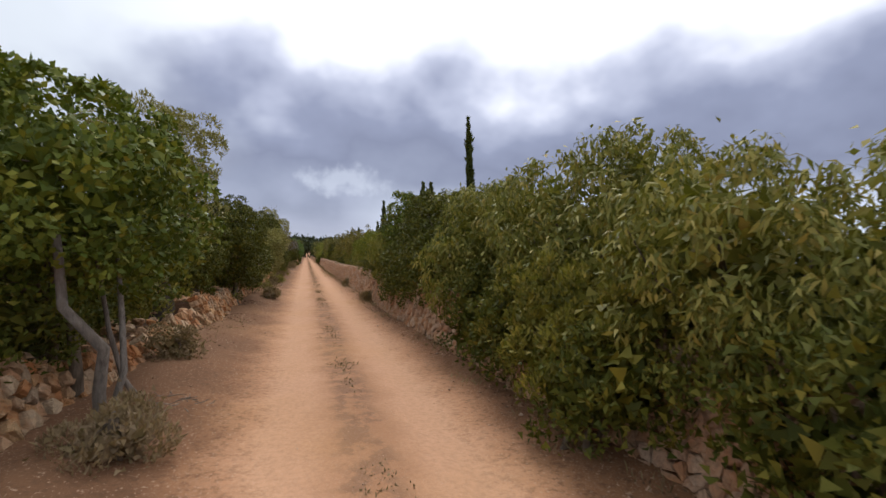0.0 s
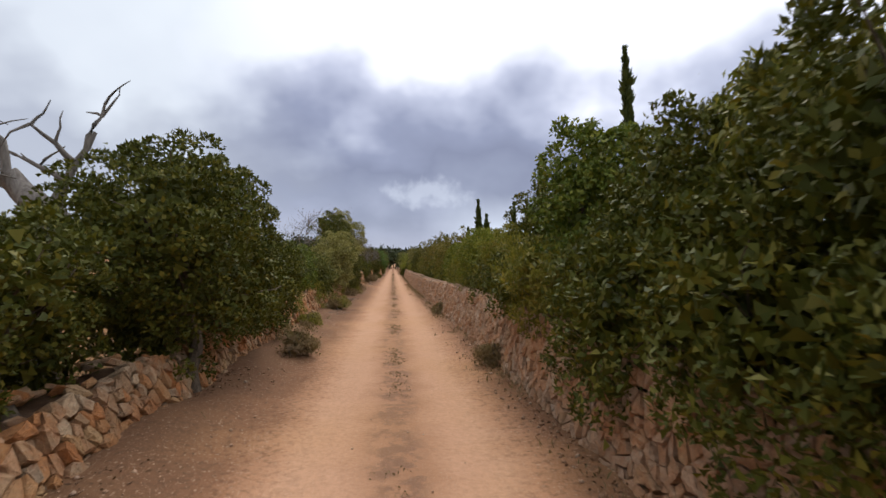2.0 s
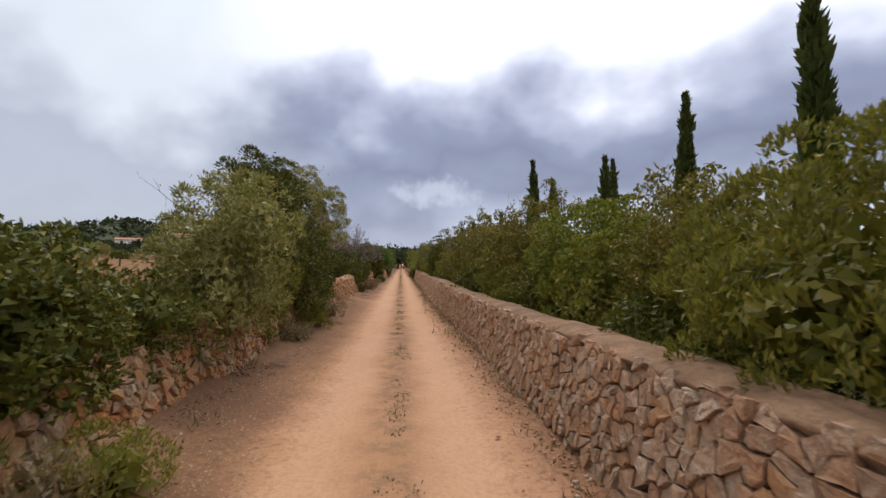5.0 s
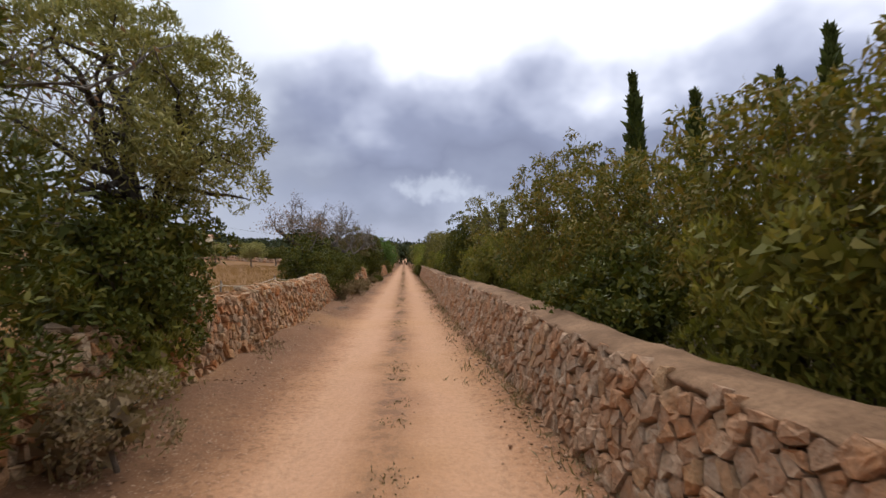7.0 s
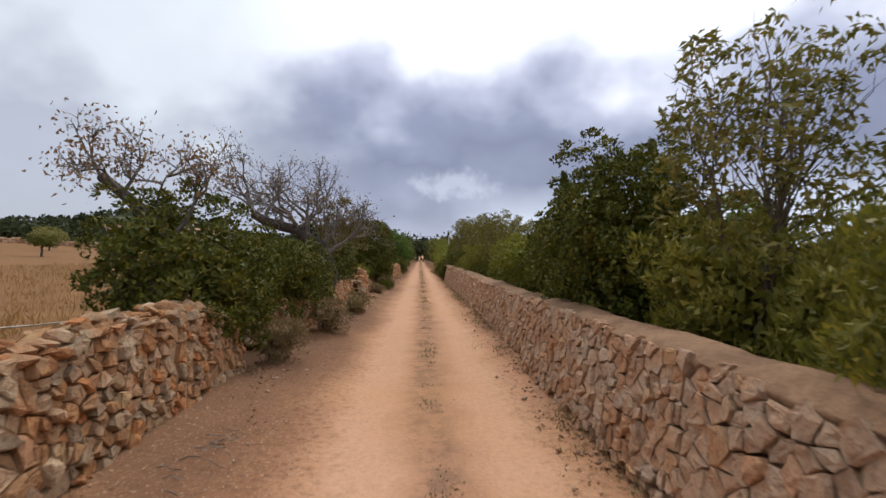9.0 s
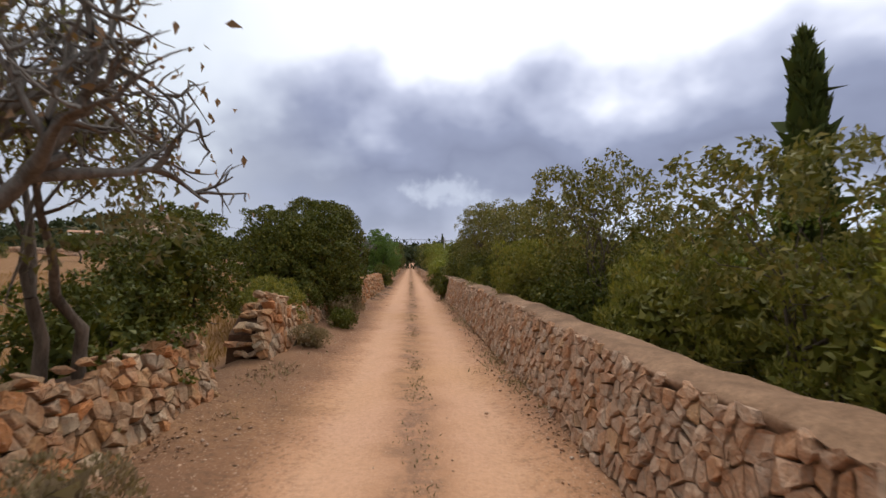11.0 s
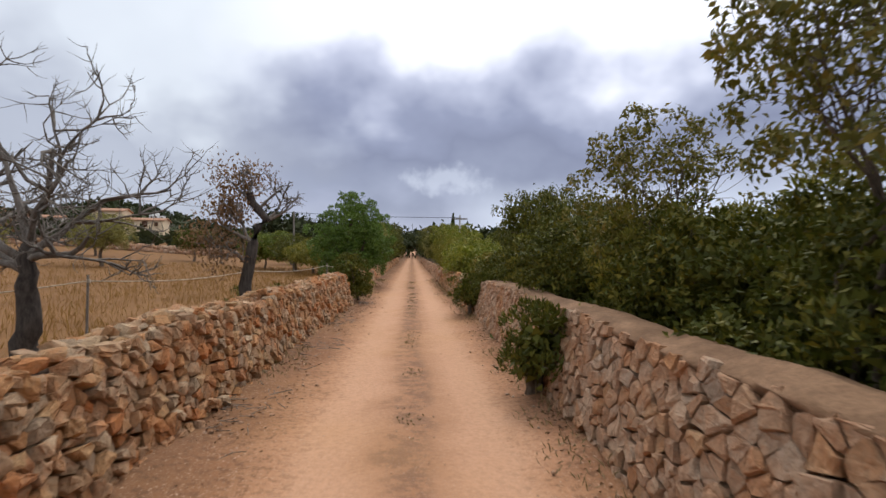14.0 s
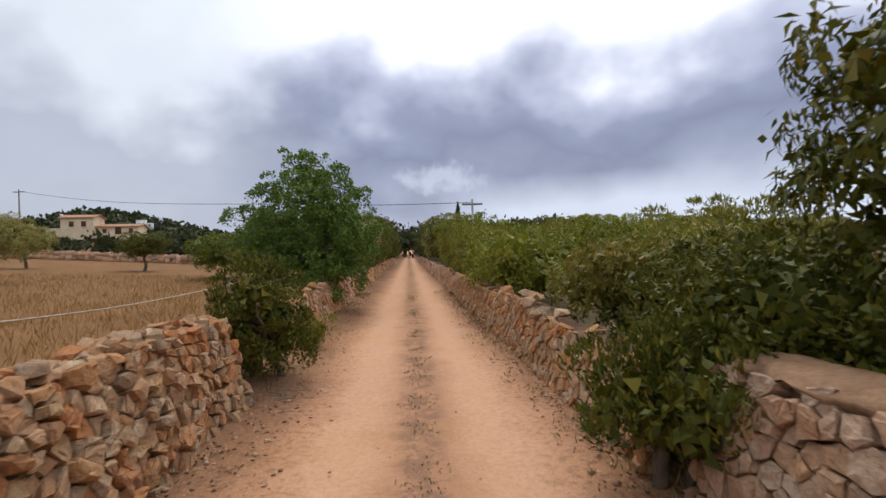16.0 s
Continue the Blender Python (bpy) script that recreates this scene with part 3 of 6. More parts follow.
def cypress(x, y, top, width, seed, lean=0.0, thin=1.0):
    r = np.random.default_rng(seed)
    ob = thing("cypress", x, y, 0, "tall narrow dark green cypress behind the hedge", "tree", "cypresses along the track")
    part("trunk", mesh_of("trunk", *tube([(0, 0, -0.2), (lean * 0.3, 0, top * 0.4), (lean, 0, top * 0.93)], [0.13, 0.08, 0.02], 7), M_BARK, True), ob)
    width *= 0.8
    n = int(2700 * thin)
    h = r.uniform(0.06, 1.0, n) ** 0.85
    prof = np.minimum(1, (h / 0.12)) * np.clip((1.0 - h) / 0.75, 0.04, 1) ** 0.9
    ang = r.uniform(0, 2 * np.pi, n)
    lump = np.array([noise.noise(Vector((math.cos(a) * 1.3 + seed, math.sin(a) * 1.3, float(k) * 6))) for a, k in zip(ang, h)])
    rad = width * prof * (0.55 + 0.45 * r.uniform(size=n) ** 0.5) * (1 + 0.55 * lump)
    at = np.stack([np.cos(ang) * rad + lean * h**1.5, np.sin(ang) * rad, h * top * 0.97], 1)
    way = np.stack([np.cos(ang) * 0.35, np.sin(ang) * 0.35, np.full(n, 1.0)], 1) + 0.22 * r.normal(size=(n, 3))
    a = leaf_quads(at, way, r.uniform(0.12, 0.26, n), r.uniform(0.045, 0.09, n), r, 0.05)
    m = n // 3
    h2 = r.uniform(0.06, 0.9, m)
    p2 = np.minimum(1, h2 / 0.12) * np.clip((1.0 - h2) / 0.75, 0, 1) ** 0.9
    a2 = r.uniform(0, 2 * np.pi, m)
    at2 = np.stack([np.cos(a2) * width * p2 * 0.5 + lean * h2**1.5, np.sin(a2) * width * p2 * 0.5, h2 * top * 0.95], 1)
    b = leaf_quads(at2, np.array([0, 0, 1.0]) + 0.3 * r.normal(size=(m, 3)), r.uniform(0.3, 0.5, m), r.uniform(0.14, 0.24, m), r, 0.0)
    part("crown", mesh_of("crown", *join([a, b]), M_CYPRESS), ob)
    return ob


# ---- ground ----
def smooth(a, b, x):
    s = np.clip((x - a) / (b - a), 0, 1)
    return s * s * (3 - 2 * s)


def land(x, y):
    """Height of the open land: the field rises gently to the west and north."""
    x, y = np.asarray(x, float), np.asarray(y, float)
    z = 0.050 * np.clip(-x - 12, 0, 130) * smooth(-20, 80, y) + 0.045 * np.clip(y - 135, 0, 140) * smooth(-6, -50, x)
    z += 0.03 * np.clip(y - 215, 0, 200) * smooth(30, -6, np.abs(x))
    return z


def build_ground():
    xs = np.concatenate([[-700, -450, -300, -200, -150, -110, -80, -60, -45, -33, -24, -18, -13, -10, -8, -6.5, -5.4, -4.5, -3.8, -3.2], np.arange(-2.7, 4.01, 0.11), [4.5, 5.5, 7, 9, 12, 16, 22, 30, 42, 60, 90, 130, 200, 350, 700]])
    ys = np.concatenate([[-150, -60, -30, -15, -8, -4], np.arange(-2, 106, 0.28), np.arange(106.5, 150, 1.2), [152, 156, 162, 170, 180, 192, 206, 222, 240, 262, 290, 330, 380, 450, 550, 700, 950]])
    X, Y = np.meshgrid(xs, ys)
    Z = land(X, Y)
    u = X - 0.82
    near = smooth(3.6, 2.6, np.abs(u))
    rut = -0.030 * np.exp(-((np.abs(u) - 0.78) / 0.28) ** 2)
    bank = 0.13 * smooth(1.25, 2.3, np.abs(u)) * near
    flat = X.ravel(), Y.ravel()
    n1 = np.array([noise.noise(Vector((a * 1.1, b * 0.9, 0.3))) for a, b in zip(*flat)]).reshape(X.shape)
    n2 = np.array([noise.noise(Vector((a * 4.3, b * 3.9, 5.3))) for a, b in zip(*flat)]).reshape(X.shape)
    rough = 0.35 + smooth(1.0, 1.8, np.abs(u)) + 0.5 * np.exp(-(u / 0.22) ** 2)
    Z += near * (rut + bank * (1 + 0.7 * n1)) + (0.012 * n1 + 0.014 * n2 * rough) * smooth(9, 3, np.abs(u))
    ny, nx = X.shape
    i = np.arange(ny - 1)[:, None] * nx + np.arange(nx - 1)[None]
    f = np.stack([i, i + 1, i + nx + 1, i + nx], -1).reshape(-1, 4)
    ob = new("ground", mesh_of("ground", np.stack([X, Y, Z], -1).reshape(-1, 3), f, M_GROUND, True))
    tagged(ob, "red earth track with pale wheel ruts between dry fields", "ground", kind="structure")


build_ground()


# ---- dry-stone walls ----
def clip_poly(poly, px, py, nx, ny):
    """The part of poly on the side of the point (px, py) away from the normal."""
    out = []
    m = len(poly)
    for i in range(m):
        ax, ay = poly[i]
        bx, by = poly[(i + 1) % m]
        da, db = (ax - px) * nx + (ay - py) * ny, (bx - px) * nx + (by - py) * ny
        if da <= 0:
            out.append((ax, ay))
        if (da < 0) != (db < 0) and abs(da - db) > 1e-9:
            k = da / (da - db)
            out.append((ax + (bx - ax) * k, ay + (by - ay) * k))
    return out


def stone_cells(length, height, w, h, r, jitter=0.47):
    """Irregular cells that fill a wall face: lists of corners (s, v). height: a function of s."""
    nx, ny = max(2, int(length / w)), max(2, int(1.25 / h))
    w = length / nx
    seeds = {}
    for j in range(-1, ny + 2):
        for i in range(-1, nx + 1):
            if r.uniform() < 0.14 and 0 <= i < nx:
                continue  # a gap that lets a neighbour grow large
            seeds[i, j] = ((i + 0.5 + (0.5 if j % 2 else 0) + r.uniform(-jitter, jitter)) * w, (j + 0.5 + r.uniform(-jitter, jitter)) * h)
    cells = []
    for (i, j), (sx, sy) in seeds.items():
        if not (0 <= j <= ny and -0.2 * w < sx < length + 0.2 * w):
            continue
        top = height(sx)
        if sy > top - 0.2 * h:
            continue
        poly = [(max(0, sx - 2.2 * w), max(-0.06, sy - 2.2 * h)), (min(length, sx + 2.2 * w), max(-0.06, sy - 2.2 * h)),
                (min(length, sx + 2.2 * w), min(top + r.uniform(-0.03, 0.05), sy + 2.2 * h)), (max(0, sx - 2.2 * w), min(top + r.uniform(-0.03, 0.05), sy + 2.2 * h))]
        for di in (-2, -1, 0, 1, 2):
            for dj in (-2, -1, 0, 1, 2):
                o = seeds.get((i + di, j + dj))
                if o and (di or dj) and len(poly) > 2:
                    nxv, nyv = o[0] - sx, o[1] - sy
                    poly = clip_poly(poly, sx + nxv / 2, sy + nyv / 2, nxv, nyv)
        if len(poly) > 2:
            cx, cy = sum(p[0] for p in poly) / len(poly), sum(p[1] for p in poly) / len(poly)
            big = max(abs(p[0] - cx) for p in poly)
            if big > 0.03:
                cells.append(poly)
    return cells


def stone_solid(poly, r, proud, joint):
    """A weathered stone over one cell: side band, chamfer and face. Local: s, out, v about its centre."""
    p = np.array(poly)
    keep = [0]
    for i in range(1, len(p)):
        if np.linalg.norm(p[i] - p[keep[-1]]) > 0.02:
            keep.append(i)
    p = p[keep]
    if len(p) < 3:
        return None
    c = p.mean(0)
    d = p - c
    size = np.linalg.norm(d, axis=1, keepdims=True)
    p = d * np.clip(1 - joint / size, 0.4, 1)
    span = np.abs(p).max(0) + 1e-6
    p = p * 0.88 + 0.12 * unit(p / span) * span * 0.94  # worn corners
    p += r.normal(size=p.shape) * 0.004
    n = len(p)
    depth = r.uniform(0.15, 1.0) * proud
    tilt = r.normal(size=2) * 0.08
    rings = []
    for scale, out in ((1.0, -0.09), (1.0, depth * 0.5), (0.94, depth * 0.92), (0.55, depth)):
        q = p * scale + r.normal(size=p.shape) * 0.007
        o = out + (q @ tilt if out > -0.05 else 0) + r.normal(size=n) * 0.006
        rings.append(np.stack([q[:, 0], np.broadcast_to(o, (n,)), q[:, 1]], 1))
    v = np.concatenate(rings)
    f = []
    for k in range(3):
        for i in range(n):
            j = (i + 1) % n
            f.append((k * n + i, k * n + j, (k + 1) * n + j, (k + 1) * n + i))
    f.append(tuple(range(3 * n, 4 * n)))
    return c, v, f


def rock_mesh(name, r, mat, sub=14):
    """A rough angular lump of unit size."""
    bm = bmesh.new()
    d = unit(r.normal(size=(sub, 3)))
    p = np.sign(d) * np.abs(d) ** 0.7 * r.uniform(0.8, 1.05, (sub, 1)) * [1.0, 0.75, 0.46]
    vs = [bm.verts.new(q) for q in p]
    res = bmesh.ops.convex_hull(bm, input=vs)
    bmesh.ops.delete(bm, geom=[g for g in res["geom_interior"] if isinstance(g, bmesh.types.BMVert)], context="VERTS")
    me = bpy.data.meshes.new(name)
    bm.to_mesh(me)
    bm.free()
    me.materials.append(mat)
    return me


ROCKS_L = [rock_mesh("stone", rng, M_STONE_L) for _ in range(10)]
ROCKS_R = [rock_mesh("stone", rng, M_STONE_R) for _ in range(6)]
wall_pieces = []  # stones are set last


def wall(number, side, y0, y1, base, height, label, mat, w=0.130, h=0.100, proud=0.050, joint=0.010, batter=0.22, thick=0.62, coping=False, rubble=0.0, rubble_size=0.13, parts=True, seed=1, ends=""):
    """A stretch of wall along the track. side: -1 west, +1 east; base(y): where its foot meets the verge; height(s)."""
    root = thing(f"wall_{'west' if side < 0 else 'east'}_{number}", base((y0 + y1) / 2), (y0 + y1) / 2, 0, label, "wall", kind="structure")
    wall_pieces.append((root, side, y0, y1, base, height, mat, w, h, proud, joint, batter, thick, coping, rubble, rubble_size, parts, seed, ends))
    # core
    n = max(3, int((y1 - y0) / 0.3))
    ys = np.linspace(y0 + (0.14 if "s" in ends else 0.0005), y1 - (0.14 if "e" in ends else 0.0005), n)
    prof = []
    for y in ys:
        H = max(0.12, height(y - y0) - (0.06 if coping else 0.12))
        xb = base(y)
        prof.append([(xb + side * 0.05, y, -0.15), (xb + side * (0.055 + batter), y, H), (xb + side * (thick + 0.05), y, H), (xb + side * (thick + 0.12), y, -0.15)])
    v = np.array(prof).reshape(-1, 3) - np.array(root.location)
    f = []
    for i in range(n - 1):
        for k in range(3):
            f.append((4 * i + k, 4 * i + k + 1, 4 * i + k + 5, 4 * i + k + 4))
    f += [(0, 1, 2, 3), tuple(4 * (n - 1) + k for k in (3, 2, 1, 0))]
    part("core", mesh_of("core", v, f, M_CORE), root, "packed red earth and small rubble")
    if coping:
        cols = 9
        rows = []
        fine = np.linspace(ys[0], ys[-1], max(3, int((ys[-1] - ys[0]) / 0.085)))
        for y in fine:
            H = height(y - y0)
            xb = base(y)
            wave = noise.noise(Vector((y * 3.1, 5, 0))) + 0.7 * noise.noise(Vector((y * 8.3, 2, 0)))
            sag = 0.075 + 0.085 * wave
            row = []
            for k in range(cols):
                q = k / (cols - 1)
                drop = 0.055 * (abs(2 * q - 1) ** 3)
                row.append((xb + side * (batter - 0.012 + 0.018 * wave * (1 - q) + q * (thick - batter + 0.10)), y, H + 0.035 - drop + 0.03 * noise.noise(Vector((q * 3, y * 1.3, 1))) + 0.012 * noise.noise(Vector((q * 9, y * 6, 1)))))
            rows.append([(row[0][0] + side * 0.045, y, H - sag - 0.03), (row[0][0] - side * 0.012, y, H - sag * 0.55)] + row + [(row[-1][0] + side * 0.02, y, H - 0.35)])
        n = len(fine)
        m = cols + 3
        v = np.array(rows).reshape(-1, 3)
        v[:, 0] += np.array([0.03 * noise.noise(Vector((0, float(p[1]) * 2.1, 9))) for p in v])
        v -= np.array(root.location)
        f = [(m * i + k, m * i + k + 1, m * i + m + k + 1, m * i + m + k) for i in range(n - 1) for k in range(m - 1)]
        f += [tuple(range(m)), tuple(m * (n - 1) + k for k in reversed(range(m)))]
        part("coping", mesh_of("coping", v, f, M_CAP, True), root, "rounded brown mortar coping")
    return root


def set_stones():
    for root, side, y0, y1, base, height, mat, w, h, proud, joint, batter, thick, coping, rubble, rubble_size, parts, seed, ends in wall_pieces:
        r = np.random.default_rng(seed)
        org = np.array(root.location)
        loose = []
        count = 0
        for poly in sorted(stone_cells(y1 - y0, height, w, h, r), key=lambda c: c[0][0]):
            made = stone_solid(poly, r, proud, joint)
            if made is None:
                continue
            (s, v), verts, faces = made
            H = max(0.3, height(min(max(s, 0), y1 - y0)))
            lean = batter / H
            y = y0 + s
            slope = (base(y + 0.1) - base(y - 0.1)) / 0.2
            out = -side
            pos = np.array([base(y) + side * lean * v, y, v])
            loc = np.stack([verts[:, 1] * out + side * lean * verts[:, 2] + slope * verts[:, 0], verts[:, 0], verts[:, 2] + verts[:, 1] * lean], 1)
            if parts and count < (270 if rubble < 15 else 170):
                ob = new("stone", mesh_of("stone", loc, faces, mat))
                ob.parent = root
                ob.location = pos - org
                count += 1
            else:
                loose.append((loc + pos - org, faces))
        # loose stones along the top
        m = int(rubble * (y1 - y0))
        shapes = ROCKS_L if mat == M_STONE_L else ROCKS_R
        for _ in range(m):
            s = r.uniform(0.1, y1 - y0 - 0.1)
            y = y0 + s
            q = r.uniform(0, 1)
            size = rubble_size * r.uniform(0.55, 1.35)
            shape = shapes[int(r.integers(len(shapes)))]
            place = (Matrix.Translation(Vector((base(y) + side * (batter * 0.9 + q * (thick - batter)), y, height(s) - 0.04 + size * 0.2 + r.uniform(0, 0.10) * (1 - abs(2 * q - 1)))) - root.location)
                     @ Euler([r.uniform(-0.4, 0.4), r.uniform(-0.4, 0.4), r.uniform(0, 6.3)]).to_matrix().to_4x4() @ Matrix.Diagonal((size, size, size, 1)))
            if parts and count < 300:
                ob = new("stone", shape)
                ob.parent, ob.matrix_basis = root, place
                count += 1
            else:
                loose.append((np.array([place @ q.co for q in shape.vertices]), [tuple(q.vertices) for q in shape.polygons]))
        # stones that close a broken end
        for end in ends:
            s = 0.03 if end == "s" else y1 - y0 - 0.03
            y, H = y0 + s, height(s)
            for j in range(max(2, int(H / 0.155))):
                for i in range(4):
                    q = (i + 0.3 + r.uniform(-0.15, 0.15)) / 3.6
                    z = (j + 0.45) * 0.155
                    size = r.uniform(0.10, 0.14)
                    ob = new("stone", shapes[int(r.integers(len(shapes)))])
                    ob.parent = root
                    ob.matrix_basis = (Matrix.Translation(Vector((base(y) + side * (batter * z / max(H, 0.3) + q * (thick - batter * 0.6)), y + (0.05 if end == "s" else -0.05) + r.uniform(-0.03, 0.03), z)) - root.location)
                                       @ Euler([r.uniform(-0.3, 0.3), r.uniform(-0.3, 0.3), r.uniform(0, 6.3)]).to_matrix().to_4x4() @ Matrix.Diagonal((size, size, size, 1)))
        if loose:
            vs, fs, at = [], [], 0
            for v, f in loose:
                vs.append(v)
                fs += [tuple(i + at for i in q) for q in f]
                at += len(v)
            tagged(part("stones", mesh_of("stones", np.concatenate(vs), fs, mat), root), kind="stuff")


def line(pts):
    a, b = zip(*pts)
    return lambda y: float(np.interp(y, a, b))


EAST = line([(-5, 2.95), (2, 2.75), (10, 2.48), (20, 2.42), (30, 2.34), (42, 2.22), (50.7, 2.16), (51, 2.30), (62, 2.30), (75, 2.34), (84, 2.44), (84.3, 2.34), (100, 2.25), (180, 2.2)])
WEST = line([(-5, -1.6), (5, -1.72), (9, -1.62), (12, -1.5), (20, -1.62), (30, -1.62), (45, -1.52), (52, -1.62), (60, -1.50), (64.6, -1.42), (66, -1.7), (70, -1.78), (71.6, -1.4), (72.6, -1.12), (75, -1.12), (80, -1.10), (86, -0.98), (88, -1.15), (100, -1.2), (180, -1.3)])


def along(y0, level, vary, seed):
    """A height that runs on from one stretch to the next."""
    return lambda s: level(y0 + s) + vary * noise.noise(Vector(((y0 + s) * 0.4, seed, 0))) + vary * 0.4 * noise.noise(Vector(((y0 + s) * 1.7, seed, 2)))


EAST_TOP = line([(-2, 0.96), (26, 0.98), (30, 0.90), (37, 0.88), (41, 0.97), (50.7, 0.97), (50.9, 0.88), (60, 0.92), (64, 0.98), (80, 1.0), (82.5, 0.96), (84, 0.88)])


def tops(level, vary, seed, start=None, end=None, length=1.0):
    """A wall's height along it, wavering, with optional broken ends."""
    def at(s):
        z = level + vary * noise.noise(Vector((s * 0.45, seed * 3.7, 0))) + vary * 0.5 * noise.noise(Vector((s * 1.6, seed * 1.9, 2)))
        if start is not None and s < 0.8:
            z = z + (start - z) * (1 - s / 0.8)
        if end is not None and s > length - 0.8:
            z = z + (end - z) * (1 - (length - s) / 0.8)
        return max(0.12, z)
    return at


EAST_LABEL = "fitted grey-brown limestone wall with a mortar coping"
wall(1, 1, -1, 14, EAST, along(-1, EAST_TOP, 0.05, 3), EAST_LABEL, M_STONE_R, coping=True, seed=11)
wall(2, 1, 14, 27, EAST, along(14, EAST_TOP, 0.05, 3), EAST_LABEL, M_STONE_R, coping=True, seed=12)
wall(3, 1, 27, 39, EAST, along(27, EAST_TOP, 0.05, 3), EAST_LABEL, M_STONE_R, coping=True, seed=13)
wall(4, 1, 39, 50.7, EAST, along(39, EAST_TOP, 0.05, 3), EAST_LABEL, M_STONE_R, coping=True, seed=14, ends="e")
wall(5, 1, 50.9, 61, EAST, along(50.9, EAST_TOP, 0.05, 3), EAST_LABEL, M_STONE_R, coping=True, seed=15, ends="s")
wall(6, 1, 61, 71, EAST, along(61, EAST_TOP, 0.05, 3), EAST_LABEL, M_STONE_R, coping=True, seed=16)
wall(7, 1, 71, 84, EAST, along(71, EAST_TOP, 0.05, 3), EAST_LABEL, M_STONE_R, coping=True, seed=17, ends="e")
wall(8, 1, 84.3, 97, EAST, tops(0.74, 0.10, 8), "low rough limestone wall with loose top stones", M_STONE_L, rubble=3.5, coping=False, seed=18, ends="s")
wall(9, 1, 97.05, 150, EAST, tops(0.80, 0.12, 9), "long low limestone wall along the track", M_STONE_R, w=0.4, h=0.28, parts=False, seed=19)
RUIN = "ruined ochre dry-stone wall half buried under shrubs"
WHOLE = "ochre dry-stone rubble wall beside a dry field"
wall(1, -1, -1, 10.5, WEST, tops(0.52, 0.22, 21), RUIN, M_STONE_L, w=0.15, h=0.10, proud=0.09, rubble=11, rubble_size=0.10, batter=0.30, thick=0.8, seed=21)
wall(2, -1, 10.55, 20, WEST, tops(0.62, 0.20, 22), RUIN, M_STONE_L, w=0.15, h=0.10, proud=0.09, rubble=11, rubble_size=0.10, batter=0.30, thick=0.75, seed=22)
wall(3, -1, 20.05, 29, WEST, tops(0.78, 0.14, 23), RUIN, M_STONE_L, w=0.15, h=0.10, proud=0.09, rubble=13, rubble_size=0.10, batter=0.25, thick=0.7, seed=23)
wall(4, -1, 29.05, 38.9, WEST, tops(0.86, 0.10, 24), WHOLE, M_STONE_L, w=0.14, h=0.08, proud=0.10, rubble=30, rubble_size=0.10, seed=24)
wall(5, -1, 38.95, 50.2, WEST, tops(1.00, 0.05, 25, end=0.7, length=11.25), WHOLE, M_STONE_L, w=0.135, h=0.075, proud=0.10, rubble=42, rubble_size=0.10, seed=25, ends="e")
wall(6, -1, 51.6, 60.5, WEST, tops(0.80, 0.18, 26, start=0.3), RUIN, M_STONE_L, w=0.15, h=0.10, proud=0.09, rubble=11, rubble_size=0.10, batter=0.28, seed=26, ends="se")
wall(7, -1, 62.4, 64.6, WEST, tops(1.02, 0.10, 27, start=0.55, end=0.6, length=2.2), "broken stub of ochre dry-stone wall", M_STONE_L, w=0.18, h=0.12, proud=0.10, rubble=20, seed=27, ends="se")
wall(8, -1, 64.8, 72.4, WEST, tops(0.74, 0.14, 28), RUIN, M_STONE_L, w=0.2, h=0.14, proud=0.11, rubble=9, rubble_size=0.15, batter=0.25, seed=28, ends="e")
wall(9, -1, 72.6, 86.4, WEST, tops(0.97, 0.06, 29), WHOLE, M_STONE_L, w=0.135, h=0.075, proud=0.11, rubble=42, rubble_size=0.10, seed=29, ends="se")
wall(10, -1, 89.2, 97, WEST, tops(0.85, 0.15, 30), WHOLE, M_STONE_L, w=0.2, h=0.14, proud=0.10, rubble=6, seed=30, ends="s")
wall(11, -1, 97.1, 150, WEST, tops(0.80, 0.2, 31), "long ochre dry-stone wall along the track", M_STONE_L, w=0.4, h=0.28, parts=False, seed=31)

# ---- plants east of the track ----
HEDGE = "hedge trees behind the east wall"


def mound(w, d, z0, z1, r, n=5):
    """Lobes that fill a crown w wide (x), d deep (y), from z0 to z1."""
    out = [(0, 0, (z0 + z1) / 2, w * 0.42, d * 0.42, (z1 - z0) * 0.46)]
    for i in range(n):
        a = 2 * math.pi * (i + r.uniform(-0.3, 0.3)) / n
        zz = z0 + (z1 - z0) * r.uniform(0.3, 0.78)
        q = r.uniform(0.20, 0.30)
        out.append((math.cos(a) * w * q, math.sin(a) * d * q, zz, w * 0.27, d * 0.27, min((z1 - zz), (zz - z0)) * 0.95))
    return out


def hedge_tree(kind, x, y, w, d, low, high, sprigs, seed, label, **more):
    mats = {"carob": M_CAROB, "mastic": M_MASTIC, "almond": M_ALMOND, "autumn": M_AUTUMN, "sparse": M_SPARSE, "olive": M_OLIVE, "broom": M_BROOM, "bright": M_BRIGHT}
    names = {"carob": "carob_tree", "mastic": "mastic_tree", "almond": "almond_tree", "autumn": "wild_almond_tree", "sparse": "wild_almond_tree", "olive": "olive_tree", "broom": "shrub", "bright": "shrub"}
    r = np.random.default_rng(seed)
    more.setdefault("group", HEDGE if x > 0 else "trees along the west wall")
    return leafy_tree(more.pop("name", names[kind]), x, y, mound(w, d, low, high, r, more.pop("n", 6)), "mastic" if kind == "bright" else kind, sprigs, more.pop("mat", mats[kind]), label, seed, **more)


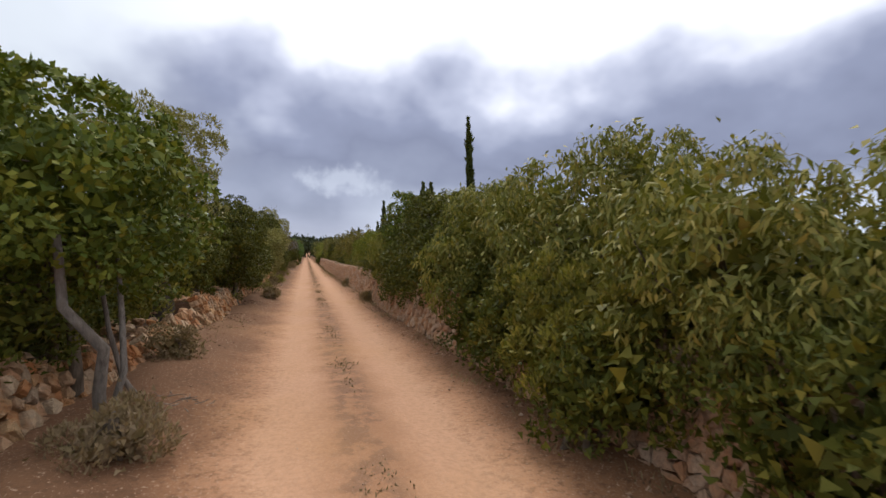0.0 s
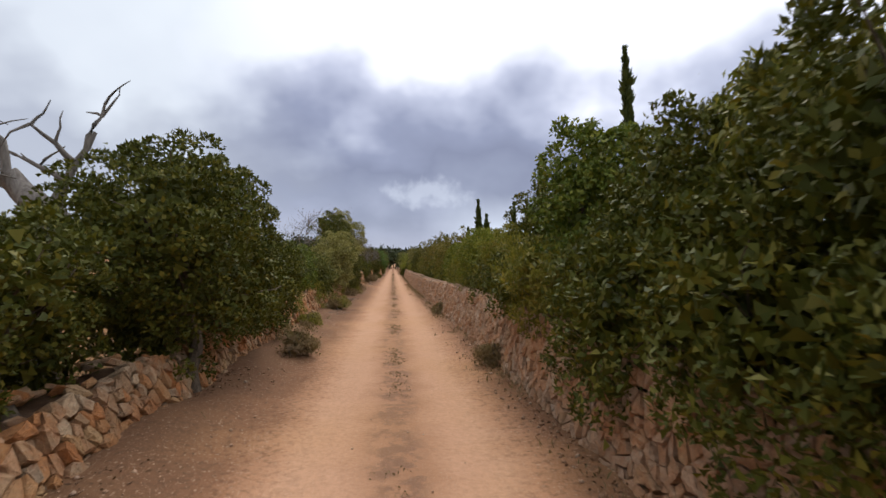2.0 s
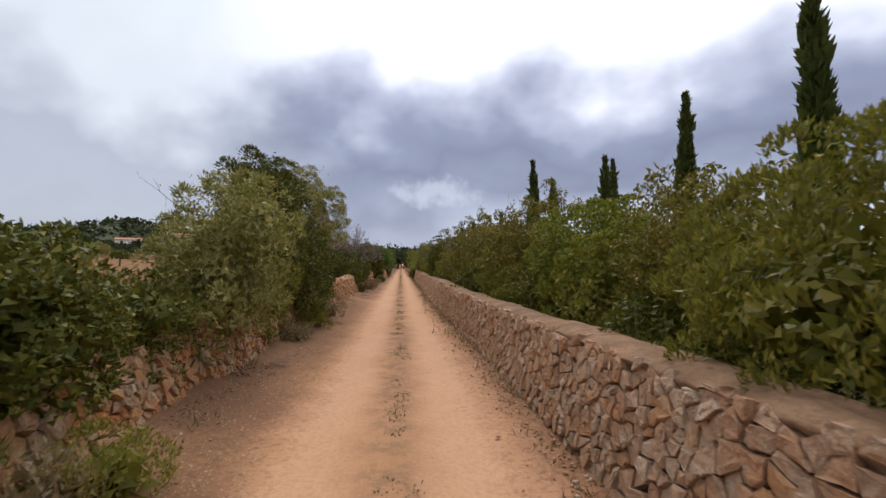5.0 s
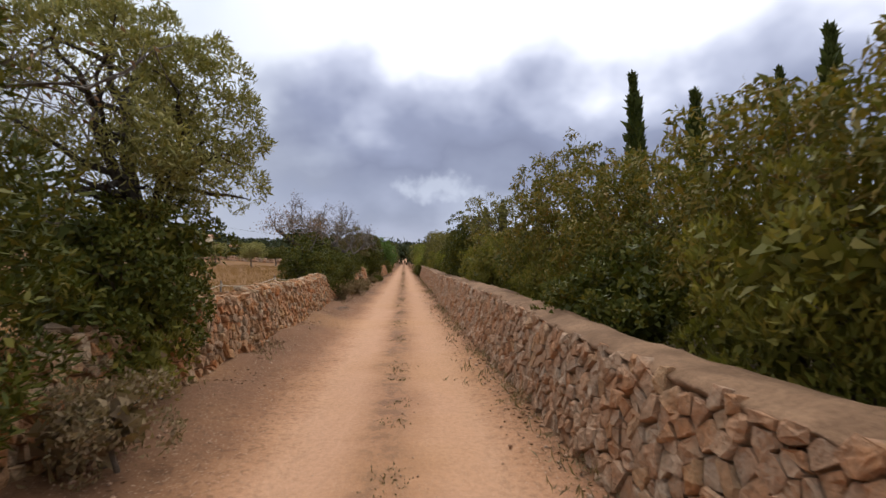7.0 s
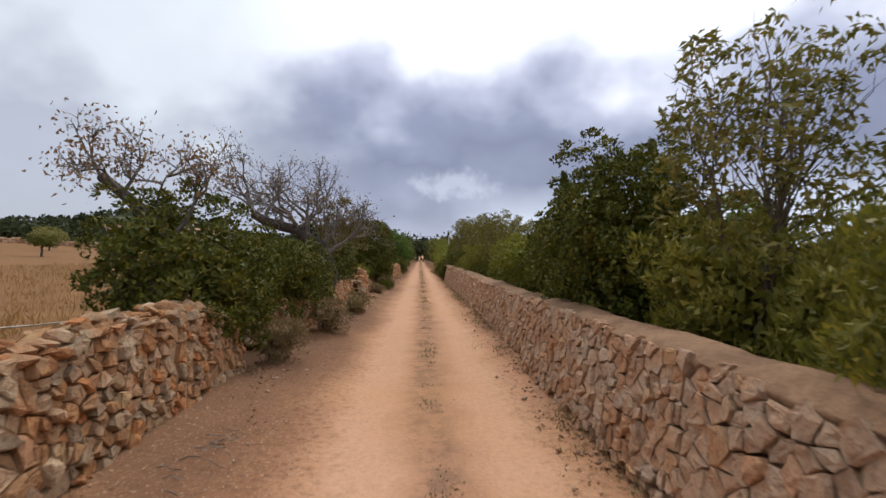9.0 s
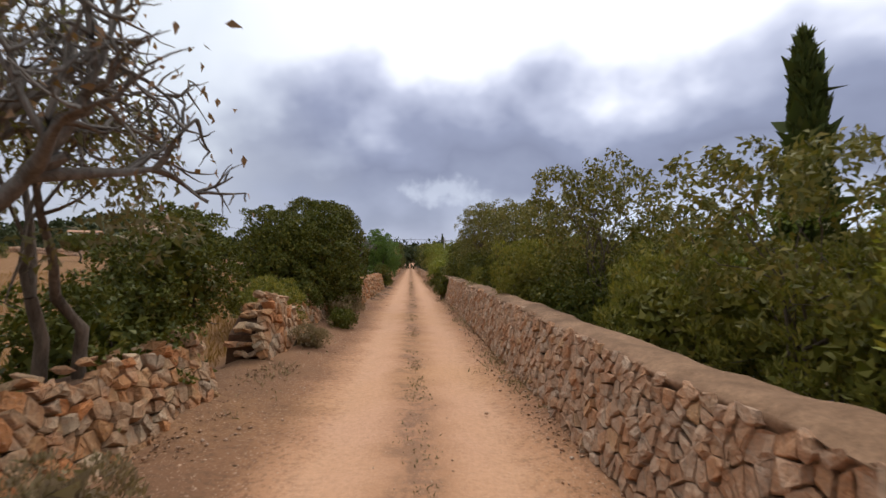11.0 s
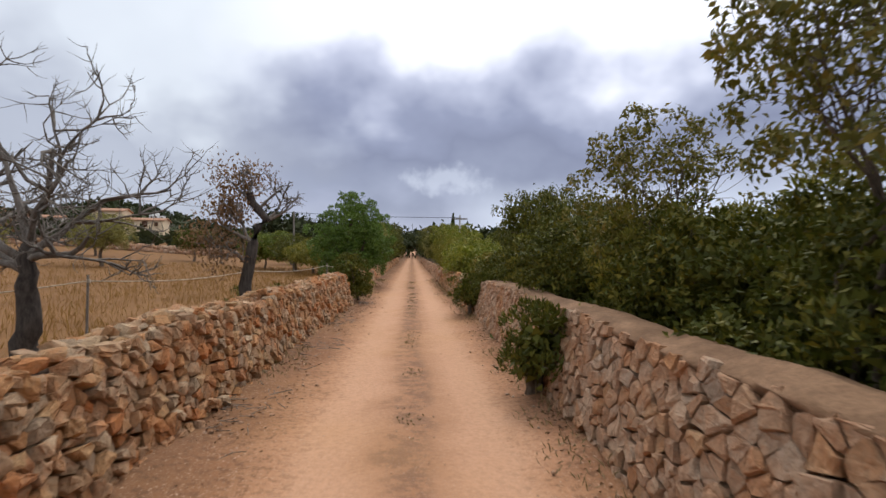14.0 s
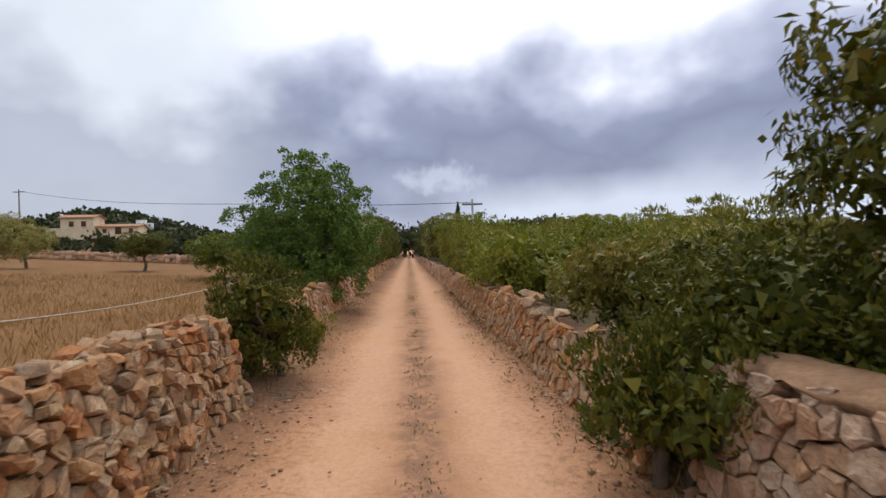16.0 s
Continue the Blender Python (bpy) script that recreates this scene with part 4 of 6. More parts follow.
LONG = "leafy almond tree with long drooping leaves over the wall"
DARK = "dense dark green mastic tree behind the wall"
THIN = "thin yellowing almond tree with sparse hanging leaves"
hedge_tree("almond", 3.6, 2.5, 2.2, 2.6, 0.3, 2.4, 1500, 101, LONG)
hedge_tree("almond", 3.8, 4.9, 2.4, 2.8, 0.4, 3.05, 2100, 102, LONG)
hedge_tree("almond", 3.8, 7.6, 2.4, 2.8, 0.7, 2.9, 1700, 103, LONG)
hedge_tree("broom", 2.9, 4.0, 1.5, 2.8, 0.05, 1.6, 900, 104, "bushy green shrub growing over the wall foot", inner=0.9)
hedge_tree("mastic", 2.75, 5.2, 1.0, 1.5, 0.0, 1.35, 700, 142, "leafy shrub growing over the wall foot", inner=0.9, stems=3, girth=0.05, name="shrub")
hedge_tree("mastic", 2.62, 3.3, 0.9, 1.5, 0.0, 1.1, 700, 143, "dark leafy shrub hiding the wall foot", inner=0.9, stems=3, girth=0.05, name="shrub")
hedge_tree("mastic", 2.85, 6.5, 1.1, 1.5, 0.0, 1.4, 700, 144, "leafy shrub spilling over the wall", inner=0.9, stems=3, girth=0.05, name="shrub")
hedge_tree("mastic", 3.85, 6.6, 1.8, 2.6, 0.1, 1.9, 700, 139, "dense undergrowth behind the wall", inner=1.0, stems=3, girth=0.05, name="undergrowth_shrub")
hedge_tree("mastic", 3.0, 1.6, 1.3, 2.0, 0.05, 1.5, 800, 140, "bushy dark shrub growing over the wall foot", inner=0.9)
hedge_tree("mastic", 3.7, 10.4, 2.4, 3.0, 0.7, 3.1, 1900, 105, DARK)
hedge_tree("mastic", 3.7, 12.6, 2.3, 2.4, 0.75, 3.1, 1900, 106, DARK)
hedge_tree("almond", 4.0, 11.8, 1.8, 2.2, 1.8, 3.3, 700, 107, LONG)
hedge_tree("carob", 3.7, 15.0, 2.0, 1.9, 0.9, 3.6, 1500, 108, "rounded carob tree rising above the hedge")
hedge_tree("mastic", 3.9, 17.0, 2.2, 2.6, 0.7, 2.9, 1300, 109, DARK)
hedge_tree("broom", 3.8, 19.4, 2.2, 2.8, 0.7, 2.4, 1200, 110, "bushy olive-green shrub spilling over the coping")
hedge_tree("bright", 3.7, 22.2, 2.2, 3.0, 0.75, 2.65, 1300, 111, "fresh green shrub behind the wall coping")
hedge_tree("broom", 3.9, 25.2, 2.2, 3.2, 0.7, 2.6, 1200, 112, "bushy olive-green shrub spilling over the coping")
hedge_tree("autumn", 4.4, 27.6, 2.2, 2.6, 0.9, 2.8, 1019, 113, THIN, girth=0.05, stems=4, size=0.9, inner=0.4)
hedge_tree("bright", 4.1, 30.0, 2.2, 3.2, 0.7, 2.7, 1200, 114, "fresh green shrub behind the wall coping")
hedge_tree("autumn", 4.1, 34.2, 2.4, 2.6, 0.7, 3.7, 2038, 115, THIN, girth=0.05, stems=4, size=0.9, inner=0.4, twigs=6)
hedge_tree("autumn", 4.2, 36.2, 2.4, 3.0, 0.7, 2.95, 1747, 117, THIN, girth=0.05, stems=4, size=0.9, inner=0.4, twigs=5)
hedge_tree("autumn", 4.2, 39.2, 2.4, 3.0, 0.7, 3.15, 1892, 118, THIN, girth=0.05, stems=4, size=0.9, inner=0.4, twigs=5)
hedge_tree("autumn", 4.0, 41.4, 2.4, 2.6, 0.7, 4.0, 1892, 120, THIN, girth=0.05, stems=4, size=0.9, inner=0.4, twigs=6)
hedge_tree("autumn", 3.9, 45.0, 2.2, 3.0, 0.7, 2.5, 2038, 121, THIN, girth=0.05, stems=4, size=0.9, inner=0.4, twigs=7)
hedge_tree("sparse", 3.9, 48.0, 2.2, 2.4, 1.0, 3.85, 815, 141, THIN, girth=0.06, stems=4, size=0.9, inner=0.4, twigs=12)
hedge_tree("mastic", 3.5, 50.4, 2.2, 2.7, 0.45, 3.2, 2900, 123, DARK, inner=1.2, stems=3, flat=0.9)
hedge_tree("mastic", 3.7, 52.9, 2.0, 2.4, 0.5, 2.55, 1600, 124, DARK, inner=1.2, stems=3, flat=0.9)
hedge_tree("bright", 3.6, 55.6, 2.0, 2.8, 0.7, 2.1, 1100, 125, "low yellow-green shrub behind the coping")
hedge_tree("sparse", 4.2, 58.6, 2.4, 3.4, 0.7, 2.9, 1747, 126, THIN, girth=0.05, stems=4, size=0.9, inner=0.4)
hedge_tree("sparse", 3.9, 62.6, 2.4, 3.2, 0.7, 3.5, 1892, 128, THIN, girth=0.05, stems=4, size=0.9, inner=0.4, twigs=6)
hedge_tree("sparse", 4.4, 66.0, 2.4, 3.0, 1.2, 3.3, 1326, 127, THIN, girth=0.045, stems=4, size=0.9, inner=0.4, twigs=7)
hedge_tree("sparse", 4.1, 68.8, 2.4, 3.0, 1.3, 3.75, 1326, 130, THIN, girth=0.045, stems=4, size=0.9, inner=0.4, twigs=7)
hedge_tree("sparse", 4.0, 71.6, 2.4, 3.0, 1.5, 3.9, 1326, 132, THIN, girth=0.045, stems=4, size=0.9, inner=0.4, twigs=8)
hedge_tree("sparse", 3.8, 74.2, 2.3, 2.2, 1.7, 4.3, 1326, 134, THIN, girth=0.045, stems=4, size=0.9, inner=0.4, twigs=8)
hedge_tree("sparse", 3.9, 77.2, 2.2, 2.4, 1.3, 3.3, 1179, 135, THIN, girth=0.045, stems=4, size=0.9, inner=0.4, twigs=6)
hedge_tree("almond", 4.2, 80.2, 2.2, 2.6, 0.8, 2.65, 1400, 136, LONG, mat=M_MASTIC, inner=0.8)
hedge_tree("almond", 4.1, 83.4, 2.1, 2.3, 0.7, 3.3, 2200, 137, "dark leafy almond tree with hanging leaves above the wall", mat=M_MASTIC, inner=0.8)
hedge_tree("almond", 4.8, 87.2, 2.2, 2.6, 0.2, 1.8, 1100, 138, LONG)
hedge_tree("autumn", 3.8, 88.0, 1.8, 2.4, 0.5, 1.7, 600, 139, "low browning shrub by the wall")
for i, (y, z0, z1, k) in enumerate([(7.6, 0.75, 1.9, "almond"), (9.6, 0.4, 2.0, "mastic"), (11.1, 0.15, 2.0, "mastic"), (12.8, 0.2, 2.1, "mastic"), (14.8, 0.5, 1.9, "broom"), (16.3, 0.85, 1.8, "mastic")]):
    hedge_tree(k, 2.85, y, 1.25, 2.1, z0, z1, 700, 145 + i, "leafy branches hanging down over the wall face", inner=0.9, girth=0.05, stems=2, n=4, name="overhanging_shrub", trunk=(0.75, 0.0), group="shrubs overhanging the east wall", flat=0.9)
for i, (x, y, z1) in enumerate([(3.95, 66.6, 2.0), (3.9, 69.4, 2.15), (3.95, 71.9, 2.3), (3.9, 74.1, 2.2), (3.95, 76.4, 2.1), (4.0, 78.6, 2.0), (3.75, 82.2, 2.0), (3.75, 84.6, 1.6), (4.5, 87.4, 1.4)]):
    hedge_tree("mastic", x, y, 1.9, 2.9, 0.1, z1, 600, 650 + i, "dense dark scrub under the thin almond trees", inner=1.2, girth=0.05, stems=3, n=5, name="undergrowth_shrub", group="undergrowth behind the east wall", flat=0.9)
# a second row behind, dense and dark
for i in range(19):
    hedge_tree(("mastic", "broom", "carob")[i % 3], 5.5 + 0.3 * math.sin(i * 2.3), 28.5 + i * 2.9, 2.4, 3.3, 0.1, 2.35 + 0.3 * math.sin(i * 1.7), 420, 700 + i, "dark bushy tree in the second row of the hedge", inner=1.3, girth=0.07, stems=2, n=5, size=1.35, name="hedge_bush", group="second row of the hedge", flat=0.9)
# close undergrowth between the trees
r = np.random.default_rng(150)
for i in range(36):
    k = ("mastic", "broom", "mastic", "broom", "broom")[i % 5]
    hedge_tree(k, (3.75 if 24 < i < 33 else 3.7 if 4 < i < 20 else 4.2) + r.uniform(-0.25, 0.4), 2.0 + i * 2.42 + r.uniform(-0.4, 0.4), 2.0, 2.9, 0.0, r.uniform(1.6, 2.15) + (0.2 if 24 < i < 33 else -0.5 if i > 33 else 0.0), 600 if 24 < i < 33 or 12 < i < 20 else 450, 160 + i, "dense green undergrowth behind the wall", inner=0.9, girth=0.05, stems=2, n=4, size=1.0, name="undergrowth_shrub", group="undergrowth behind the east wall", flat=0.9)

# further along, to the woods
r = np.random.default_rng(50)
for i, (x, y, w, z1, k) in enumerate([(3.6, 92.5, 2.6, 2.0, "bright"), (4.2, 96, 3.2, 2.2, "bright"), (3.8, 100, 3.0, 2.4, "broom"), (4.6, 104, 3.6, 3.0, "bright"), (4.2, 109, 3.6, 3.2, "broom"),
                                     (5.0, 115, 4.6, 4.2, "bright"), (4.6, 122, 4.6, 4.4, "mastic"), (5.0, 130, 5.4, 5.0, "olive"), (4.8, 140, 6.0, 5.4, "mastic"), (8.5, 98, 4, 2.6, "bright"), (9, 106, 4.5, 3.0, "broom"), (10, 116, 5, 3.8, "mastic"), (14, 104, 5, 3.0, "bright"), (15, 118, 5, 4.0, "broom"), (7.5, 91, 3.5, 2.3, "broom"), (20, 112, 5, 3.2, "bright"), (26, 124, 6, 3.8, "mastic"), (18, 130, 6, 4.2, "olive"), (34, 118, 6, 3.4, "broom"), (12, 128, 5, 4.0, "bright"), (30, 140, 7, 4.6, "mastic"), (42, 134, 7, 4.2, "olive")]):
    hedge_tree(k, x, y, w, w * 1.3, 0.2, z1, 400, 200 + i, "bushy green tree further along the track", inner=1.0, size=1.9, group="shrubs further along the track")
for i, (x, y, w, z1, k) in enumerate([(-2.6, 101, 3.2, 3.4, "mastic"), (-2.4, 106, 3.4, 3.6, "olive"), (-2.4, 112, 3.6, 4.0, "mastic"), (-2.6, 119, 4.0, 4.6, "carob"), (-2.8, 128, 5, 5.2, "mastic"), (-3.0, 140, 6, 5.6, "mastic"), (-6.5, 108, 4, 2.6, "broom"), (-9, 113, 4.5, 3.0, "mastic"), (-13, 118, 5, 3.4, "carob")]):
    hedge_tree(k, x, y, w, w * 1.3, 0.4, z1, 400, 230 + i, "dark green tree further along the west wall", inner=1.0, size=1.9, group="trees further along the track")

for i, (x, y, top, width, lean, thin) in enumerate([(8.6, 23.6, 9.0, 0.27, -0.35, 1.0), (7.4, 45.4, 6.85, 0.50, -0.1, 1.2), (9.02, 41.0, 6.1, 0.32, 0, 0.8), (9.2, 35.8, 6.8, 0.42, 0, 1.0), (9.9, 37.2, 5.6, 0.3, 0, 0.7),
                                                   (7.4, 29.4, 6.3, 0.42, -0.1, 1.0), (8.8, 31.0, 5.8, 0.45, 0, 1.0), (7.35, 27.0, 5.9, 0.42, -0.15, 1.0), (13.2, 30.4, 6.5, 0.5, 0, 0.9), (7.55, 42.8, 5.4, 0.33, -0.1, 0.8), (11.0, 44.6, 6.8, 0.45, 0, 0.9),
                                                   (8.4, 50.3, 5.3, 0.42, 0.1, 0.9), (5.7, 60.3, 4.6, 0.50, 0, 1.0), (6.4, 58.9, 4.9, 0.42, 0, 1.0), (8.9, 60.4, 5.9, 0.5, 0, 0.9),
                                                   (5.5, 126, 6.2, 0.6, 0, 0.8)]):
    cypress(x, y, top, width, 300 + i, lean, thin)

# ---- plants west of the track ----
carob = leafy_tree("carob_tree", -2.15, 5.3, [(0, 0, 2.3, 1.15, 1.5, 0.85), (0.6, -0.6, 2.2, 0.75, 0.9, 0.75), (-0.6, 0.5, 2.5, 0.9, 0.9, 0.7), (0.65, 0.7, 1.95, 0.7, 0.9, 0.75), (-0.8, -0.8, 2.0, 0.8, 0.9, 0.8), (-0.5, 0.0, 1.5, 0.9, 1.2, 0.6), (0.55, 0.0, 1.75, 0.6, 1.0, 0.6), (0.3, 1.4, 1.8, 0.8, 0.8, 0.8)],
                   "carob", 3100, M_CAROB, "bushy carob tree with pale leaf tips and twisted stems", 401, trunk=(0.3, 0.3), girth=0.08, stems=2, group="trees along the west wall", flat=0.8, inner=0.7)
for pts, g in (([(0.78, -0.46, -0.1), (0.76, -0.5, 0.35), (0.84, -0.65, 0.75), (0.60, -0.8, 1.12), (0.5, -0.7, 1.7)], 0.05), ([(0.95, 0.27, -0.1), (0.72, 0.2, 0.3), (0.62, 0.1, 0.8), (0.5, 0.1, 1.5)], 0.028), ([(0.80, -0.44, 0.0), (0.9, -0.35, 0.5), (0.82, -0.2, 1.0), (0.7, 0.0, 1.6)], 0.03)):
    part("stem", mesh_of("stem", *tube(pts, np.linspace(1.2, 0.7, len(pts)) * g, 8), M_TWIG, True), carob, "pale twisted stem")
leafy_tree("olive_tree", -2.45, 9.7, [(0, 0, 3.0, 1.1, 1.2, 1.2), (0.55, -0.3, 3.5, 0.65, 0.7, 0.7), (-0.5, 0.5, 3.8, 0.8, 0.8, 0.7), (0.55, 0.4, 2.5, 0.6, 0.7, 0.8), (-0.6, -0.6, 2.5, 0.8, 0.8, 0.8), (0.3, -0.2, 2.0, 0.7, 0.9, 0.5)],
           "olive", 2900, M_OLIVE, "grey-green olive tree with a dark trunk behind the wall", 402, trunk=(0.1, -0.1), girth=0.17, bark=M_BARK_DARK, group="trees along the west wall", inner=0.45)
hedge_tree("mastic", -2.35, 12.6, 1.6, 2.2, 0.45, 1.95, 1300, 403, "dense green mastic bush on the ruined wall", stems=2)
hedge_tree("broom", -2.6, 9.0, 1.3, 1.6, 0.3, 1.5, 400, 404, "dry brown-green shrub at the wall foot")
bare_tree("dead_tree", -3.6, 15.2, [(0, 0, 0), (0.15, 0, 1.2), (0.1, -0.1, 2.2), (-0.3, -0.1, 2.7)], 0.2, "dead grey tree with broken bare branches", 405,
          [(1.0, (-0.15, 0.1, 1), 1.0), (0.95, (-0.9, 0.1, 0.45), 1.4), (0.9, (-0.8, -0.4, 0.7), 1.2), (0.7, (0.2, 0.1, 1.0), 1.2)], bark=M_BARK_DEAD, depth=2)
leafy_tree("mastic_tree", -2.0, 15.5, [(0, 0, 2.06, 1.15, 1.6, 0.95), (0.25, -1, 1.98, 0.85, 0.95, 0.81), (0.1, 0.9, 2.24, 0.85, 0.95, 0.81), (-0.8, 0, 2.24, 0.85, 1.1, 0.72), (0.35, 0.2, 1.29, 0.9, 1.6, 0.72), (0.2, 1.6, 1.55, 0.8, 0.8, 0.81), (-0.6, -0.9, 1.63, 0.9, 1, 0.81), (0.15, -0.6, 2.58, 0.7, 0.8, 0.5)],
           "mastic", 3400, M_MASTIC, "wide mastic tree with forked stems on the verge", 406, trunk=(0.35, -0.9), girth=0.11, stems=2, group="trees along the west wall", inner=1.1, flat=0.8)
hedge_tree("mastic", -2.85, 18.5, 1.5, 2.0, 0.3, 2.7, 1500, 407, "tall loose mastic tree behind the ruined wall", stems=2)
hedge_tree("mastic", -2.55, 23.9, 1.8, 2.3, 0.5, 2.3, 1700, 408, "dense green bush over the tumbled wall", mat=M_CAROB, stems=3, inner=1.2, flat=0.9)
hedge_tree("mastic", -2.1, 19.2, 1.9, 2.3, 0.0, 2.15, 2100, 418, "broad dark mastic bush smothering the ruined wall", stems=3, inner=1.3, flat=0.9)
hedge_tree("mastic", -2.1, 26.4, 1.5, 2.0, 0.2, 2.0, 700, 409, "green shrub with thin stems on the wall", stems=2)
hedge_tree("olive", -1.85, 30.0, 1.9, 2.6, 0.2, 3.0, 1700, 410, "rounded grey-green wild olive over the wall", stems=2, inner=0.6)
hedge_tree("broom", -2.1, 33.0, 1.5, 2.2, 0.3, 1.7, 600, 411, "green shrub on the wall top", stems=2)
leafy_tree("olive_tree", -2.4, 38.2, [(0, 0, 3.2, 1.25, 1.6, 1.2), (0.75, 0.6, 3.4, 0.75, 1.1, 0.9), (-0.3, 0.8, 4.2, 1.0, 1.0, 0.9), (0.65, 1.2, 2.7, 0.7, 0.9, 0.6), (0.1, 0.1, 2.4, 0.8, 1.0, 0.6)],
           "olive", 2200, M_OLIVE, "tall airy olive tree leaning over the wall", 412, trunk=(0.1, 0.3), girth=0.14, group="trees along the west wall", inner=0.45, bark=M_BARK_DARK, twigs=5)
leafy_tree("wild_olive_tree", -2.3, 34.2, [(0.0, 0.4, 3.6, 0.7, 0.8, 0.65), (0.1, 1.1, 2.9, 0.7, 0.7, 0.8), (0.0, -1.0, 2.9, 0.9, 0.9, 0.9), (-0.3, -0.5, 3.5, 0.8, 0.8, 0.7), (0, 0, 1.7, 1.1, 1.6, 1.0), (0.5, 0.7, 2.0, 0.75, 1.0, 0.8), (0.5, -0.7, 1.8, 0.7, 1.0, 0.8), (-0.5, 0.2, 2.1, 0.9, 1.1, 0.7), (0.55, 0.4, 1.0, 0.75, 1.6, 0.8), (-0.1, 1.7, 1.6, 0.9, 0.9, 1.0)],
           "olive", 3000, M_MASTIC, "dense dark wild olive covering the wall", 417, girth=0.10, stems=3, group="trees along the west wall", inner=0.8, flat=0.9)
hedge_tree("mastic", -2.1, 38.1, 1.7, 2.6, 0.1, 2.2, 1700, 413, "dark mastic shrub under the olive tree", stems=2, inner=0.9)
hedge_tree("broom", -1.75, 37.5, 0.9, 1.1, 0.0, 0.9, 350, 414, "low green shrub at the wall foot", group="shrubs at the wall foot")
bare_tree("almond_tree", -4.6, 40.6, [(0, 0, 0), (0.05, 0.1, 1.2), (0.0, 0, 2.2)], 0.15, "leafless almond tree with fine branches in the field", 415,
          [(1.0, (0.3, 0.1, 1), 1.9), (0.95, (-0.5, 0.3, 1), 1.9), (0.85, (0.6, -0.4, 0.8), 1.7), (0.9, (-0.3, -0.6, 0.9), 1.7)], depth=3, leaves=500)
bare_tree("almond_tree", -3.3, 35.9, [(0, 0, 0), (0.05, 0.1, 1.4), (0.1, 0, 2.4)], 0.10, "slender leafless almond tree behind the wall", 416,
          [(1.0, (0.3, 0.1, 1), 1.7), (0.95, (-0.4, 0.3, 1), 1.6), (0.85, (0.8, -0.3, 0.8), 1.6), (0.9, (0.7, 0.5, 0.8), 1.6), (0.8, (0.9, 0.1, 0.5), 1.4)], depth=3, leaves=150, limb=0.6)

hedge_tree("mastic", -2.45, 50.3, 2.2, 2.3, 0.05, 2.5, 1700, 426, "tall dark mastic bush behind the wall end", stems=2)
hedge_tree("mastic", -2.2, 53.0, 2.0, 2.6, 0.0, 1.85, 1600, 420, "dark rounded mastic bush at the wall's end", stems=3)
hedge_tree("mastic", -2.35, 55.0, 2.0, 2.4, 0.0, 1.85, 1300, 421, "dark mastic bush behind the broken wall", stems=2)
bare_tree("almond_tree", -2.75, 50.0, [(0, 0, 0), (0.1, 0, 1.3), (0.1, 0.1, 1.9), (-0.9, 0.5, 2.7)], 0.11, "dying almond tree with a broken top and withered leaves", 422,
          [(1.0, (-0.6, 0, 1), 0.45), (0.9, (0.5, 0.4, 0.9), 0.5), (0.8, (0.7, -0.3, 0.5), 0.6), (0.95, (-0.2, -0.6, 0.9), 0.5), (0.6, (0.9, 0.3, 0.6), 0.7)], depth=3, leaves=900)
bare_tree("almond_tree", -1.95, 57.4, [(0.05, 0, 0), (0.03, 0, 1.1), (-0.07, 0, 1.86), (-0.6, -0.05, 2.24), (-1.28, -0.05, 2.5), (-2.05, -0.05, 2.74)], 0.19, "old leaning almond tree with a dark trunk and bare grey branches", 423,
          [(1.0, (-0.8, 0.2, 0.9), 1.2), (0.85, (0.1, 0.5, 1.0), 1.15), (0.95, (-0.9, -0.5, 0.5), 1.1), (0.6, (0.35, -0.2, 1.0), 1.2), (0.5, (0.7, 0.6, 0.9), 1.2), (0.75, (-0.1, -0.7, 1.0), 1.1), (0.4, (0.9, 0.3, 0.5), 1.1), (0.9, (-0.4, 0.6, 0.8), 1.2), (0.7, (0.5, 0.2, 0.9), 1.1)], depth=4, leaves=1500)
leafy_tree("wild_almond_tree", -2.1, 58.6, [(0, 0, 2.2, 1.0, 1.3, 1.0), (0.3, -0.5, 2.8, 0.7, 0.8, 0.7), (-0.5, 0.5, 2.9, 0.8, 0.8, 0.8)], "autumn", 600, M_WITHER, "withered brown shrub tangled into the leaning almond", 424, girth=0.08, stems=2, group="trees along the west wall", inner=0.2)
hedge_tree("mastic", -2.6, 61.5, 1.9, 2.4, 0.4, 2.4, 1100, 425, "dark mastic bush behind the wall stub", stems=2)
leafy_tree("mastic_tree", -2.2, 70.0, [(0.55, 1.9, 1.4, 0.5, 0.7, 0.7), (0.6, 2.1, 0.7, 0.5, 0.7, 0.5), (0.75, 1.2, 1.7, 0.65, 1.0, 1.0), (0.6, 1.3, 2.7, 0.7, 0.9, 0.8), (0.75, 0.6, 1.0, 0.5, 1.0, 0.7), (0, 0, 2.3, 1.2, 2.1, 1.25), (0.1, -0.6, 2.75, 0.95, 1.4, 0.75), (0.2, 1.0, 2.95, 0.8, 1.0, 0.7), (0.4, 1.0, 2.6, 0.7, 1.0, 0.85), (0.3, -1.2, 1.9, 0.9, 1.1, 0.8), (-0.7, -0.4, 2.4, 0.9, 1.3, 0.7), (-0.3, 1.5, 1.8, 1.0, 1.0, 1.1), (-0.5, -1.9, 1.7, 0.9, 1.0, 0.9), (0.3, 0.4, 1.2, 0.9, 1.9, 0.8), (-0.2, -1.2, 0.9, 0.9, 1.3, 0.7), (-0.1, 1.6, 0.9, 0.8, 1.0, 0.8)],
           "carob", 4300, M_MASTIC, "large dense dark green tree overhanging the tumbled wall", 430, flat=0.9, trunk=(0.5, 0.4), girth=0.12, stems=3, group="trees along the west wall", inner=1.4)
